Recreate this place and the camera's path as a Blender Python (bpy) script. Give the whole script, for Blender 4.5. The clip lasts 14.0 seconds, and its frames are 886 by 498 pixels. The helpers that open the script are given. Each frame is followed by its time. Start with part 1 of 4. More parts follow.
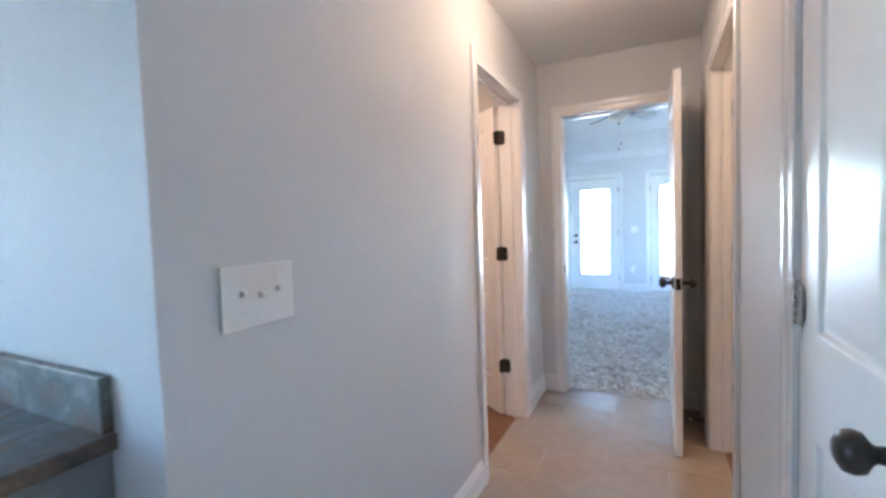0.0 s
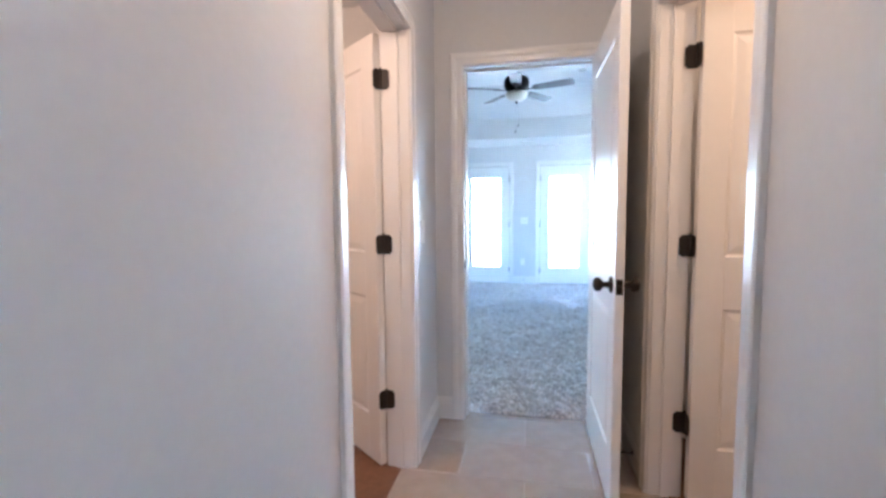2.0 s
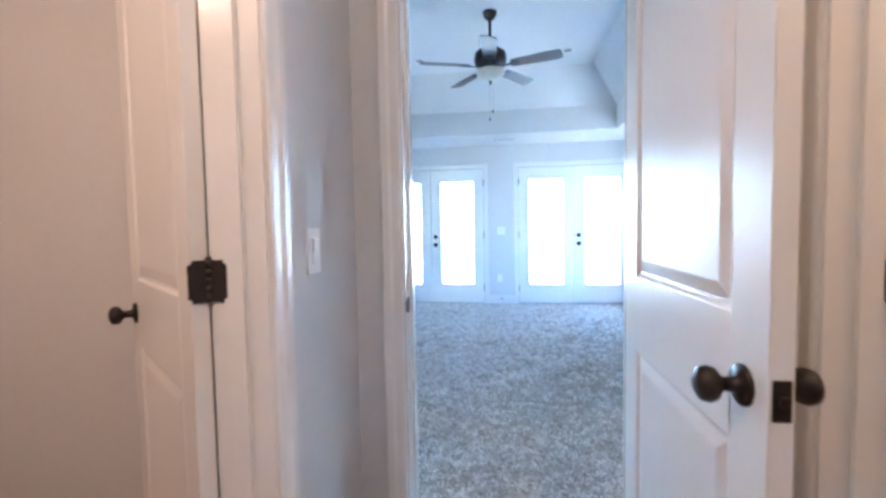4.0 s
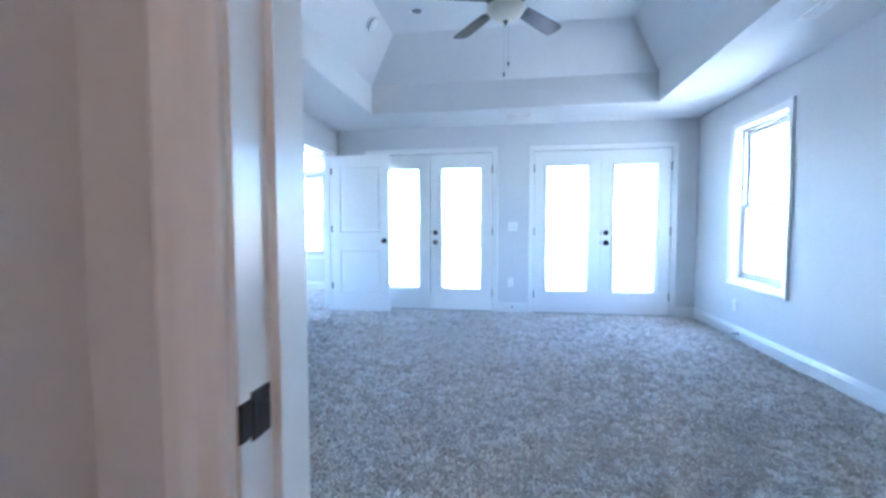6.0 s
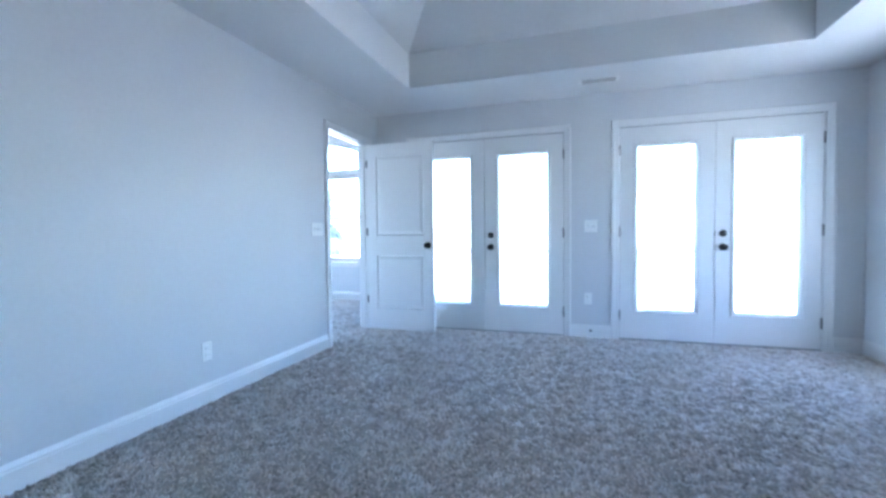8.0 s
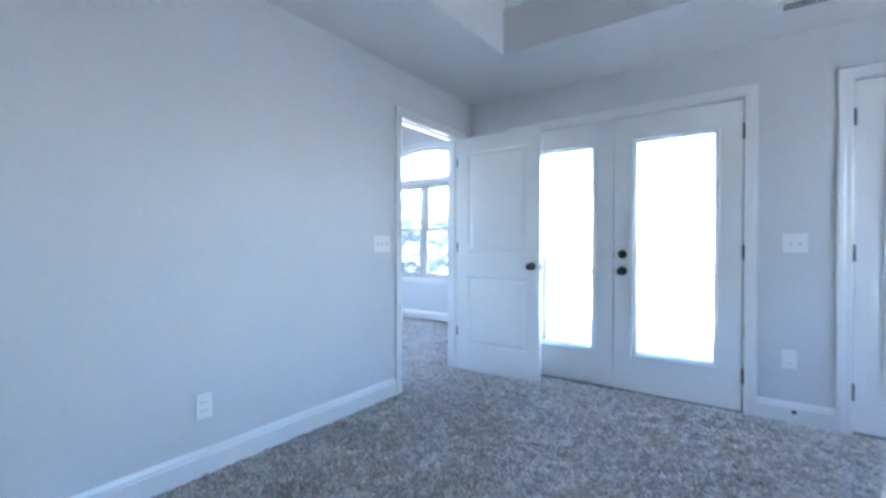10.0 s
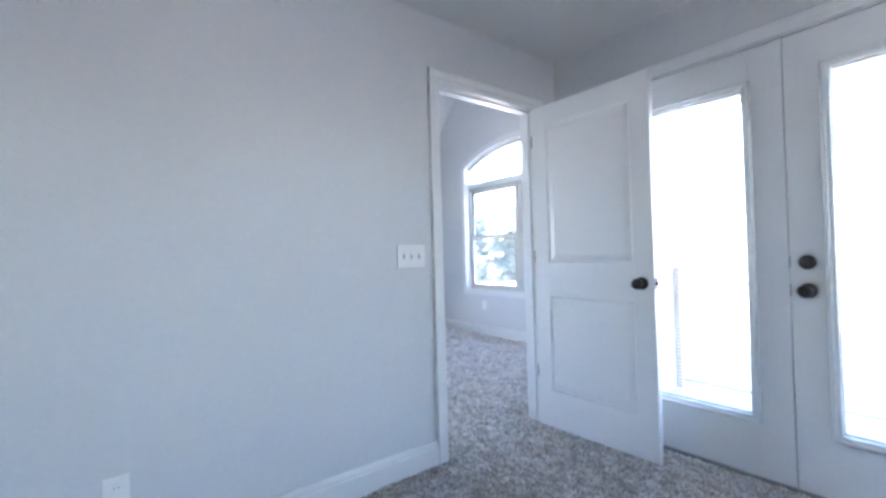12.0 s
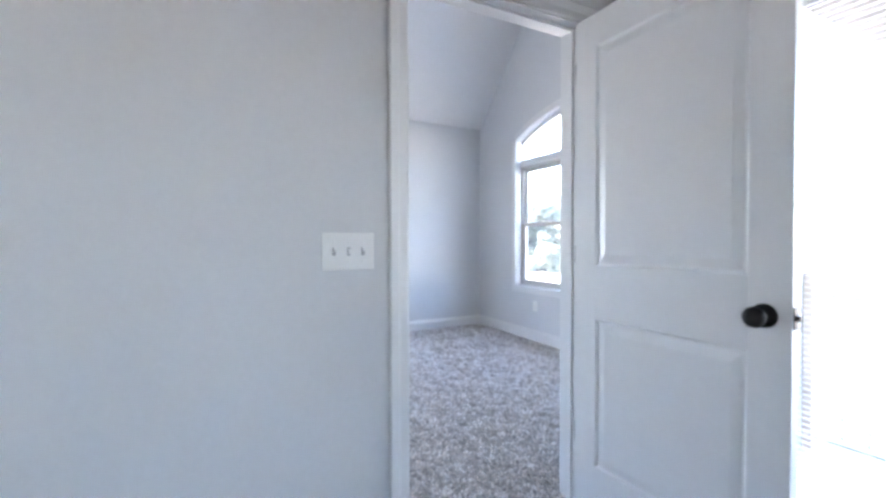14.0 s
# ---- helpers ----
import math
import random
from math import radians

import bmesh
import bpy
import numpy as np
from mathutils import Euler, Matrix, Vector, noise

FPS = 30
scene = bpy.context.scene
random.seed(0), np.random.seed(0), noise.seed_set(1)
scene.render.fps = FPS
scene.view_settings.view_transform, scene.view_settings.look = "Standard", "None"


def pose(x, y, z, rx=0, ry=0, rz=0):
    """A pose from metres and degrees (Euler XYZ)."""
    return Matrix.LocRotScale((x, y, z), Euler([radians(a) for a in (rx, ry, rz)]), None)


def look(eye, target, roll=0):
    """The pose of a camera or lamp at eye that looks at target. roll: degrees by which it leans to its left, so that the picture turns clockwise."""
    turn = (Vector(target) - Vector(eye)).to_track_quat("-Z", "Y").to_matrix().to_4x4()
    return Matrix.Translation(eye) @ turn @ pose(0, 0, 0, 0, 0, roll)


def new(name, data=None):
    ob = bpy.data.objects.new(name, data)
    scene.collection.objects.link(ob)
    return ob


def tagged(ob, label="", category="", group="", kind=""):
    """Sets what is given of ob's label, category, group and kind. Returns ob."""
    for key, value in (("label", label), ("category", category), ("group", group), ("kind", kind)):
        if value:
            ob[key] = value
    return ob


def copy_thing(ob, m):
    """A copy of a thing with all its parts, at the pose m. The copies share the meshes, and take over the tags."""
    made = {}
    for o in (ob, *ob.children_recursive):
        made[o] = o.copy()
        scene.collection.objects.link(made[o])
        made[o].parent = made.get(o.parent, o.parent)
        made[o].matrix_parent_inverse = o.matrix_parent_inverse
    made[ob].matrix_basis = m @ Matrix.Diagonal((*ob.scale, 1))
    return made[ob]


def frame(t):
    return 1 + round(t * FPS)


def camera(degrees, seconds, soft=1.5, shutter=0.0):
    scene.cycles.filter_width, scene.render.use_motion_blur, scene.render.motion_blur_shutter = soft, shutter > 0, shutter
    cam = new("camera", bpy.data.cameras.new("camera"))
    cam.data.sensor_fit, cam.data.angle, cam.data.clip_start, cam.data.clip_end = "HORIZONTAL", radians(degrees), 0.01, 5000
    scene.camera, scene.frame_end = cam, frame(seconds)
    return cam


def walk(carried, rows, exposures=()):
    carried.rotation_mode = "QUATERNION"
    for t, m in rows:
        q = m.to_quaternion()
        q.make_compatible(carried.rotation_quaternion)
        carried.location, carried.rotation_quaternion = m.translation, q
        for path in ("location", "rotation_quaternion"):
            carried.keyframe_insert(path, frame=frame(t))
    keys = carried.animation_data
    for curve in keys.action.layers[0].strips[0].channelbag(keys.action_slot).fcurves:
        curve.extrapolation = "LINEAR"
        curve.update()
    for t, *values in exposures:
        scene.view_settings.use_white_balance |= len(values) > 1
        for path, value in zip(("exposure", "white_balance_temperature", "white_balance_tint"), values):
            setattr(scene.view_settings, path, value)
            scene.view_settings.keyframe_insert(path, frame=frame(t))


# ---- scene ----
cam = camera(91.7, 14.0, soft=2.8, shutter=0.4)
PATH = [
    (0, (0.039, 0.559, 1.267), (-0.839, 2.353, 1.166), -1.9),
    (0.5, (-0.033, 0.702, 1.258), (-0.751, 2.566, 1.148), -1.9),
    (1, (-0.083, 0.887, 1.237), (-0.697, 2.786, 1.112), -2.0),
    (1.5, (-0.136, 1.102, 1.219), (-0.649, 3.03, 1.076), -1.4),
    (2, (-0.19, 1.344, 1.211), (-0.58, 3.3, 1.057), -0.5),
    (2.5, (-0.221, 1.584, 1.208), (-0.546, 3.552, 1.063), -0.4),
    (3, (-0.229, 1.870, 1.197), (-0.537, 3.842, 1.067), -0.9),
    (5.5, (-0.274, 3.178, 1.153), (-0.525, 5.160, 1.069), -0.5),
    (6, (-0.293, 3.428, 1.122), (-0.603, 5.401, 1.014), -0.1),
    (6.5, (-0.281, 3.705, 1.097), (-0.652, 5.666, 0.97), -0.2),
    (7, (-0.309, 3.962, 1.061), (-0.717, 5.917, 0.95), -0.2),
    (7.5, (-0.325, 4.229, 1.078), (-0.81, 6.167, 0.981), -0.3),
    (8, (-0.361, 4.504, 1.053), (-0.971, 6.408, 0.982), -0.6),
    (8.5, (-0.395, 4.784, 1.05), (-1.158, 6.633, 1.006), -0.8),
    (9, (-0.422, 5.057, 1.064), (-1.317, 6.845, 1.031), -0.3),
    (11.5, (-0.662, 6.37, 1.107), (-2.169, 7.685, 1.129), -1.1),
    (12, (-0.75, 6.601, 1.108), (-2.335, 7.82, 1.134), -1.6),
    (12.5, (-0.867, 6.833, 1.111), (-2.509, 7.975, 1.114), -1.7),
    (13, (-0.98, 7.056, 1.112), (-2.669, 8.128, 1.099), -1.4),
    (13.5, (-1.114, 7.279, 1.125), (-2.855, 8.262, 1.101), -1.1),
    (14, (-1.26, 7.453, 1.135), (-3.033, 8.378, 1.1), -0.1),
]
EXPOSURES = [(0.0, 5.58, 5080, 6), (1.0, 5.7, 5020, 7), (2.2, 5.7, 4980, 7), (3.2, 5.66, 4980, 7), (5.3, 5.4, 4880, 9), (7.0, 4.95, 5070, 11), (9.2, 4.68, 5250, 12), (11.3, 4.6, 5770, 16), (14.0, 4.53, 6400, 19)]
walk(cam, [(t, look(eye, target, roll)) for t, eye, target, roll in PATH], EXPOSURES)

# ---- world, sun, exposure ----
world = bpy.data.worlds.new("world")
scene.world = world
world.use_nodes = True
wn = world.node_tree.nodes
sky = wn.new("ShaderNodeTexSky")
sky.sky_type, sky.sun_disc = "NISHITA", False
sky.sun_elevation, sky.sun_rotation = radians(50), radians(180)
wn["Background"].inputs[1].default_value = 0.15
world.node_tree.links.new(sky.outputs[0], wn["Background"].inputs[0])
sun_data = bpy.data.lights.new("sun", "SUN")
sun_data.energy, sun_data.angle, sun_data.color = 4.0, radians(3), (1.0, 0.95, 0.88)
sun = new("sun", sun_data)
# high in the south, behind the house: the porch side lies in its shade
sun.matrix_world = look((0, 0, 30), (0, 25.2, 0))


def lamp(name, x, y, z, watts, colour, size=0.1):
    d = bpy.data.lights.new(name, "POINT")
    d.energy, d.color, d.shadow_soft_size = watts, colour, size
    o = new(name, d)
    o.location = (x, y, z)
    return o


WARM = (1.0, 0.62, 0.37)


# ---- materials ----
def material(name, base, rough=0.5, metal=0.0, vary=0.06, grain=40.0, patch=1.2, bump=0.0, bump_scale=200.0, spread=0.0, coat=0.0):
    """Colour with fine grain and broad patches; relief from noise; spread: brightness steps from piece to piece."""
    m = bpy.data.materials.new(name)
    m.use_nodes = True
    n, l = m.node_tree.nodes, m.node_tree.links
    b = n["Principled BSDF"]
    b.inputs["Metallic"].default_value = metal
    b.inputs["Coat Weight"].default_value = coat
    tc = n.new("ShaderNodeTexCoord")
    acc = None
    for scale, amount in ((grain, vary), (patch, vary * 0.8)):
        t = n.new("ShaderNodeTexNoise")
        t.inputs["Scale"].default_value, t.inputs["Detail"].default_value = scale, 4
        l.new(tc.outputs["Object"], t.inputs["Vector"])
        r = n.new("ShaderNodeMapRange")
        r.inputs["From Min"].default_value, r.inputs["From Max"].default_value = 0.25, 0.75
        r.inputs["To Min"].default_value, r.inputs["To Max"].default_value = 1 - amount, 1 + amount
        l.new(t.outputs["Fac"], r.inputs["Value"])
        if acc is None:
            acc = r.outputs[0]
        else:
            mu = n.new("ShaderNodeMath")
            mu.operation = "MULTIPLY"
            l.new(acc, mu.inputs[0]), l.new(r.outputs[0], mu.inputs[1])
            acc = mu.outputs[0]
    if spread:
        oi = n.new("ShaderNodeObjectInfo")
        r = n.new("ShaderNodeMapRange")
        r.inputs["To Min"].default_value, r.inputs["To Max"].default_value = 1 - spread, 1 + spread
        l.new(oi.outputs["Random"], r.inputs["Value"])
        mu = n.new("ShaderNodeMath")
        mu.operation = "MULTIPLY"
        l.new(acc, mu.inputs[0]), l.new(r.outputs[0], mu.inputs[1])
        acc = mu.outputs[0]
    sc = n.new("ShaderNodeVectorMath")
    sc.operation = "SCALE"
    sc.inputs[0].default_value = base
    l.new(acc, sc.inputs["Scale"])
    l.new(sc.outputs[0], b.inputs["Base Color"])
    rr = n.new("ShaderNodeMapRange")
    rr.inputs["To Min"].default_value, rr.inputs["To Max"].default_value = max(0.02, rough * 0.95), min(1.0, rough * 1.05)
    tr = n.new("ShaderNodeTexNoise")
    tr.inputs["Scale"].default_value = 6.0
    l.new(tc.outputs["Object"], tr.inputs["Vector"])
    l.new(tr.outputs["Fac"], rr.inputs["Value"])
    l.new(rr.outputs[0], b.inputs["Roughness"])
    if bump:
        t = n.new("ShaderNodeTexNoise")
        t.inputs["Scale"].default_value, t.inputs["Detail"].default_value = bump_scale, 3
        l.new(tc.outputs["Object"], t.inputs["Vector"])
        bp = n.new("ShaderNodeBump")
        bp.inputs["Strength"].default_value, bp.inputs["Distance"].default_value = bump, 0.002
        l.new(t.outputs["Fac"], bp.inputs["Height"])
        l.new(bp.outputs[0], b.inputs["Normal"])
    return m


def granite():
    """Polished stone: drifts of brown and grey-green with fine pale and dark specks."""
    m = material("brown_grey_granite", (0.5, 0.49, 0.47), 0.4, vary=0.3, grain=60, patch=12)
    n, l = m.node_tree.nodes, m.node_tree.links
    tc = n.new("ShaderNodeTexCoord")
    t = n.new("ShaderNodeTexNoise")
    t.inputs["Scale"].default_value, t.inputs["Detail"].default_value, t.inputs["Distortion"].default_value = 7.0, 8, 1.2
    l.new(tc.outputs["Object"], t.inputs["Vector"])
    ramp = n.new("ShaderNodeValToRGB")
    stops = ((0.32, (0.05, 0.045, 0.04)), (0.45, (0.17, 0.12, 0.085)), (0.53, (0.12, 0.135, 0.125)), (0.62, (0.22, 0.235, 0.215)), (0.72, (0.36, 0.31, 0.25)))
    while len(ramp.color_ramp.elements) < len(stops):
        ramp.color_ramp.elements.new(0.5)
    for el, (at, c) in zip(ramp.color_ramp.elements, stops):
        el.position, el.color = at, (*c, 1)
    l.new(t.outputs["Fac"], ramp.inputs[0])
    b = n["Principled BSDF"]
    mix = n.new("ShaderNodeVectorMath")
    mix.operation = "MULTIPLY"
    l.new(b.inputs["Base Color"].links[0].from_socket, mix.inputs[0])
    dbl = n.new("ShaderNodeVectorMath")
    dbl.operation = "SCALE"
    dbl.inputs["Scale"].default_value = 1.5
    l.new(ramp.outputs[0], dbl.inputs[0]), l.new(dbl.outputs[0], mix.inputs[1])
    l.new(mix.outputs[0], b.inputs["Base Color"])
    return m


PAINT = material("grey_wall_paint", (0.640, 0.648, 0.652), 0.62, vary=0.02, bump=0.25, bump_scale=260)
CEIL = material("ceiling_paint", (0.75, 0.75, 0.74), 0.9, vary=0.02, bump=0.3, bump_scale=180)
TRIM = material("white_gloss_trim", (0.80, 0.80, 0.79), 0.22, vary=0.01, bump=0.02, bump_scale=90)
DOOR = material("white_door_paint", (0.80, 0.80, 0.79), 0.3, vary=0.01, bump=0.03, bump_scale=140)
SASH = material("taupe_vinyl_sash", (0.56, 0.54, 0.51), 0.4, vary=0.03)
BRONZE = material("oil_rubbed_bronze", (0.020, 0.016, 0.014), 0.38, metal=0.25, vary=0.2)
NICKEL = material("satin_nickel", (0.36, 0.36, 0.35), 0.45, metal=1.0, vary=0.05)
PLASTIC = material("white_plastic", (0.82, 0.82, 0.80), 0.35, vary=0.01)
# grey painted in for the shadow round each white toggle
SHADE = material("switch_slot_shade", (0.42, 0.42, 0.42), 0.6)
# near-black that stands in for the shade inside slots, holes and gaps
SLOT = material("slot_shade", (0.03, 0.03, 0.03), 0.6)
CARPET = material("grey_carpet_backing", (0.46, 0.43, 0.40), 0.95, vary=0.12, grain=70, patch=1.5, bump=1.0, bump_scale=220)
BROWN = material("brown_wood_floor", (0.17, 0.085, 0.05), 0.5, vary=0.2, grain=30, bump=0.3, bump_scale=60)
TILE = material("beige_floor_tile", (0.39, 0.335, 0.285), 0.13, vary=0.07, grain=14, patch=3, bump=0.15, bump_scale=25, spread=0.05)
GROUT = material("pale_grout", (0.42, 0.375, 0.33), 0.85, vary=0.08, bump=0.4)
WALNUT = material("dark_walnut_blade", (0.05, 0.035, 0.028), 0.36, vary=0.2, grain=25)
FROST = material("alabaster_glass", (0.72, 0.66, 0.55), 0.3, vary=0.06, grain=8)
GRANITE = granite()
CABINET = material("grey_cabinet_paint", (0.20, 0.20, 0.20), 0.4)
GRASS = material("pale_bare_soil", (0.36, 0.33, 0.28), 0.95, vary=0.3, grain=3, patch=0.2, bump=0.6, bump_scale=30)
DECK = material("pale_porch_concrete", (0.62, 0.60, 0.56), 0.7, vary=0.12, grain=30, spread=0.08)
RAILM = material("grey_rail_paint", (0.52, 0.52, 0.52), 0.5, vary=0.1)
WOODPOST = material("treated_post", (0.50, 0.42, 0.34), 0.8, vary=0.15)
PORCHCEIL = material("stained_porch_soffit", (0.15, 0.135, 0.118), 0.6, vary=0.05)
SOFFIT = material("white_vinyl_soffit", (0.75, 0.75, 0.75), 0.5, vary=0.03)
LEAF = material("leaf_green", (0.11, 0.125, 0.105), 0.7, vary=0.4, grain=2)
ln, ll = LEAF.node_tree.nodes, LEAF.node_tree.links
leaf_through = ln.new("ShaderNodeBsdfTranslucent")
leaf_through.inputs["Color"].default_value = (0.30, 0.37, 0.33, 1)
leaf_mix = ln.new("ShaderNodeMixShader")
leaf_mix.inputs[0].default_value = 0.6
ll.new(ln["Principled BSDF"].outputs[0], leaf_mix.inputs[1]), ll.new(leaf_through.outputs[0], leaf_mix.inputs[2])
ll.new(leaf_mix.outputs[0], ln["Material Output"].inputs["Surface"])
BARK = material("bark", (0.12, 0.09, 0.07), 0.9, vary=0.3, bump=0.6)
GLASS = bpy.data.materials.new("clear_glass")
GLASS.use_nodes = True
gb = GLASS.node_tree.nodes["Principled BSDF"]
gb.inputs["Base Color"].default_value = (0.96, 0.98, 0.98, 1)
gb.inputs["Roughness"].default_value, gb.inputs["Transmission Weight"].default_value, gb.inputs["IOR"].default_value = 0.0, 1.0, 1.05


# new panes; a slight pale translucency paints in the glare haze over the view
HAZED = GLASS.copy()
HAZED.name = "dusty_glass"
dn, dl = HAZED.node_tree.nodes, HAZED.node_tree.links
haze = dn.new("ShaderNodeBsdfTranslucent")
haze.inputs["Color"].default_value = (0.8, 0.82, 0.8, 1)
haze_mix = dn.new("ShaderNodeMixShader")
haze_mix.inputs[0].default_value = 0.03
dl.new(dn["Principled BSDF"].outputs[0], haze_mix.inputs[1]), dl.new(haze.outputs[0], haze_mix.inputs[2])
dl.new(haze_mix.outputs[0], dn["Material Output"].inputs["Surface"])


# ---- building helpers ----
def box(bm, x0, x1, y0, y1, z0, z1, bevel=0.0):
    t = bmesh.new() if bevel else bm
    vs = [t.verts.new((x, y, z)) for x in (x0, x1) for y in (y0, y1) for z in (z0, z1)]
    for q in ((0, 1, 3, 2), (4, 6, 7, 5), (0, 4, 5, 1), (2, 3, 7, 6), (0, 2, 6, 4), (1, 5, 7, 3)):
        t.faces.new([vs[i] for i in q])
    if bevel:
        bmesh.ops.bevel(t, geom=t.edges[:], offset=bevel, segments=2, profile=0.6, affect="EDGES")
        merge(bm, t)
    return bm


def merge(bm, other, m=None):
    if m is not None:
        other.transform(m)
    d = bpy.data.meshes.new("tmp")
    other.to_mesh(d)
    other.free()
    bm.from_mesh(d)
    bpy.data.meshes.remove(d)
    return bm


def lathe(bm, profile, steps=20, m=None):
    """A turned body round z from (radius, height) pairs."""
    t = bmesh.new()
    rings = []
    for r, z in profile:
        rings.append([t.verts.new((max(r, 1e-4) * math.cos(a), max(r, 1e-4) * math.sin(a), z)) for a in np.linspace(0, 2 * math.pi, steps, endpoint=False)])
    for a, b in zip(rings, rings[1:]):
        for i in range(steps):
            j = (i + 1) % steps
            t.faces.new((a[i], a[j], b[j], b[i]))
    t.faces.new(rings[0][::-1]), t.faces.new(rings[-1])
    for f in t.faces:
        f.smooth = True
    return merge(bm, t, m)


def part(name, bm, mat, parent=None, label="", smooth=False):
    d = bpy.data.meshes.new(name)
    bmesh.ops.recalc_face_normals(bm, faces=bm.faces)
    if smooth:
        for f in bm.faces:
            f.smooth = True
    bm.to_mesh(d)
    bm.free()
    d.materials.append(mat)
    o = new(name, d)
    o.parent = parent
    if label:
        tagged(o, label)
    return o


def thing(name, label, category, group="", kind=""):
    return tagged(new(name), label, category, group, kind)


def one_box(name, mat, parent, x0, x1, y0, y1, z0, z1, bevel=0.0, label=""):
    return part(name, box(bmesh.new(), x0, x1, y0, y1, z0, z1, bevel), mat, parent, label)


def wall(name, along, a0, a1, b0, b1, z1, openings=(), label="light grey painted drywall wall", z0=0.0):
    """A wall along x or y from a0 to a1, its faces at b0 and b1, with openings (from, to, sill, head)."""
    bm = bmesh.new()

    def put(p, q, lo, hi):
        if q - p > 1e-4 and hi - lo > 1e-4:
            box(bm, *((p, q, b0, b1) if along == "x" else (b0, b1, p, q)), lo, hi)
    at = a0
    for p, q, lo, hi in sorted(openings):
        put(at, p, z0, z1)
        put(p, q, z0, lo)
        put(p, q, hi, z1)
        at = q
    put(at, a1, z0, z1)
    return tagged(part(name, bm, PAINT), label, "wall", kind="structure")


def baseboard(along, a0, a1, face, out, h=0.13):
    """A moulded baseboard on a wall face; out: the way it stands off the wall (+1 or -1)."""
    prof = [(0, 0), (0.015, 0), (0.015, h * 0.72), (0.011, h * 0.78), (0.011, h * 0.84), (0.006, h * 0.95), (0.004, h), (0, h)]
    bm = bmesh.new()
    ends = []
    for a in (a0, a1):
        ends.append([bm.verts.new((a, face + out * d, z) if along == "x" else (face + out * d, a, z)) for d, z in prof])
    n = len(prof)
    for i in range(n):
        j = (i + 1) % n
        bm.faces.new((ends[0][i], ends[0][j], ends[1][j], ends[1][i]))
    bm.faces.new(ends[0]), bm.faces.new(ends[1][::-1])
    return tagged(part("baseboard", bm, TRIM), "white moulded baseboard along the wall", "baseboard", kind="structure")


CW = 0.068


def casing_strip(bm, p0, p1, inward, out, width=CW):
    """A casing board from p0 to p1 (inner edge), widening away from inward, standing off the wall along out, mitred by half its width."""
    p0, p1, inward, out = Vector(p0), Vector(p1), Vector(inward), Vector(out)
    d = (p1 - p0).normalized()
    prof = [(0, 0), (0, 0.010), (0.006, 0.013), (width * 0.45, 0.014), (width * 0.62, 0.019), (width - 0.006, 0.020), (width, 0.015), (width, 0)]
    ends = [[bm.verts.new(p + s * d * w - inward * w + out * h) for w, h in prof] for p, s in ((p0, -1), (p1, 1))]
    n = len(prof)
    for i in range(n):
        j = (i + 1) % n
        bm.faces.new((ends[0][i], ends[0][j], ends[1][j], ends[1][i]))
    bm.faces.new(ends[0]), bm.faces.new(ends[1][::-1])


def door_frame(name, along, a0, a1, b0, b1, head, label, stop=None, faces=(True, True), sill=None):
    """Jambs and casings round an opening in a wall along x or y; sill: also closes the bottom, for windows."""
    e = thing(name, label, "window frame" if sill is not None else "door frame", kind="structure")

    def P(a, b, z):
        return (a, b, z) if along == "x" else (b, a, z)

    def bx(nm, p, q, c, d, lo, hi, bev=0.0):
        one_box(nm, TRIM, e, *((p, q, c, d) if along == "x" else (c, d, p, q)), lo, hi, bev)
    lo = 0.0 if sill is None else sill
    J = 0.018
    bx("jamb", a0, a0 + J, b0, b1, lo, head)
    bx("jamb", a1 - J, a1, b0, b1, lo, head)
    bx("head_jamb", a0 + J, a1 - J, b0, b1, head - J, head)
    if stop is not None:
        s0, s1 = stop
        bx("door_stop", a0 + J, a0 + J + 0.01, s0, s1, 0.0, head - J)
        bx("door_stop", a1 - J - 0.01, a1 - J, s0, s1, 0.0, head - J)
        bx("head_stop", a0 + J + 0.01, a1 - J - 0.01, s0, s1, head - J - 0.01, head - J)
    R = 0.006
    for face, out, use in ((b0, -1, faces[0]), (b1, 1, faces[1])):
        if not use:
            continue
        o = Vector(P(0, out, 0))
        i0, i1 = a0 + J - R, a1 - J + R
        top = head - J + R
        bm = bmesh.new()
        casing_strip(bm, P(i0, face, lo), P(i0, face, top), P(1, 0, 0), o)
        if sill is None:
            for v in bm.verts:
                v.co.z = max(v.co.z, lo)
        part("casing", bm, TRIM, e)
        bm = bmesh.new()
        casing_strip(bm, P(i1, face, lo), P(i1, face, top), P(-1, 0, 0), o)
        if sill is None:
            for v in bm.verts:
                v.co.z = max(v.co.z, lo)
        part("casing", bm, TRIM, e)
        bm = bmesh.new()
        casing_strip(bm, P(i0, face, top), P(i1, face, top), (0, 0, -1), o)
        part("head_casing", bm, TRIM, e)
        if sill is not None:
            bm = bmesh.new()
            casing_strip(bm, P(i0, face, lo + J - R), P(i1, face, lo + J - R), (0, 0, 1), o)
            part("bottom_casing", bm, TRIM, e)
    if sill is not None:
        bx("sill", a0 + J, a1 - J, b0, b1, lo, lo + J)
    return e


def knob(parent, x, z, side, name="knob", y=0.0175):
    """A round bronze knob on a rose, on the face of a door leaf."""
    m = Matrix.Translation((x, side * y, z)) @ Matrix.Rotation(radians(-90 * side), 4, "X")
    k = part(name, lathe(bmesh.new(), [(0.033, 0), (0.033, 0.004), (0.029, 0.008), (0.013, 0.010), (0.011, 0.030), (0.016, 0.036), (0.026, 0.043), (0.029, 0.053), (0.026, 0.064), (0.014, 0.071), (0.0, 0.072)], 24, m), BRONZE, parent, "dark bronze round knob")
    return k


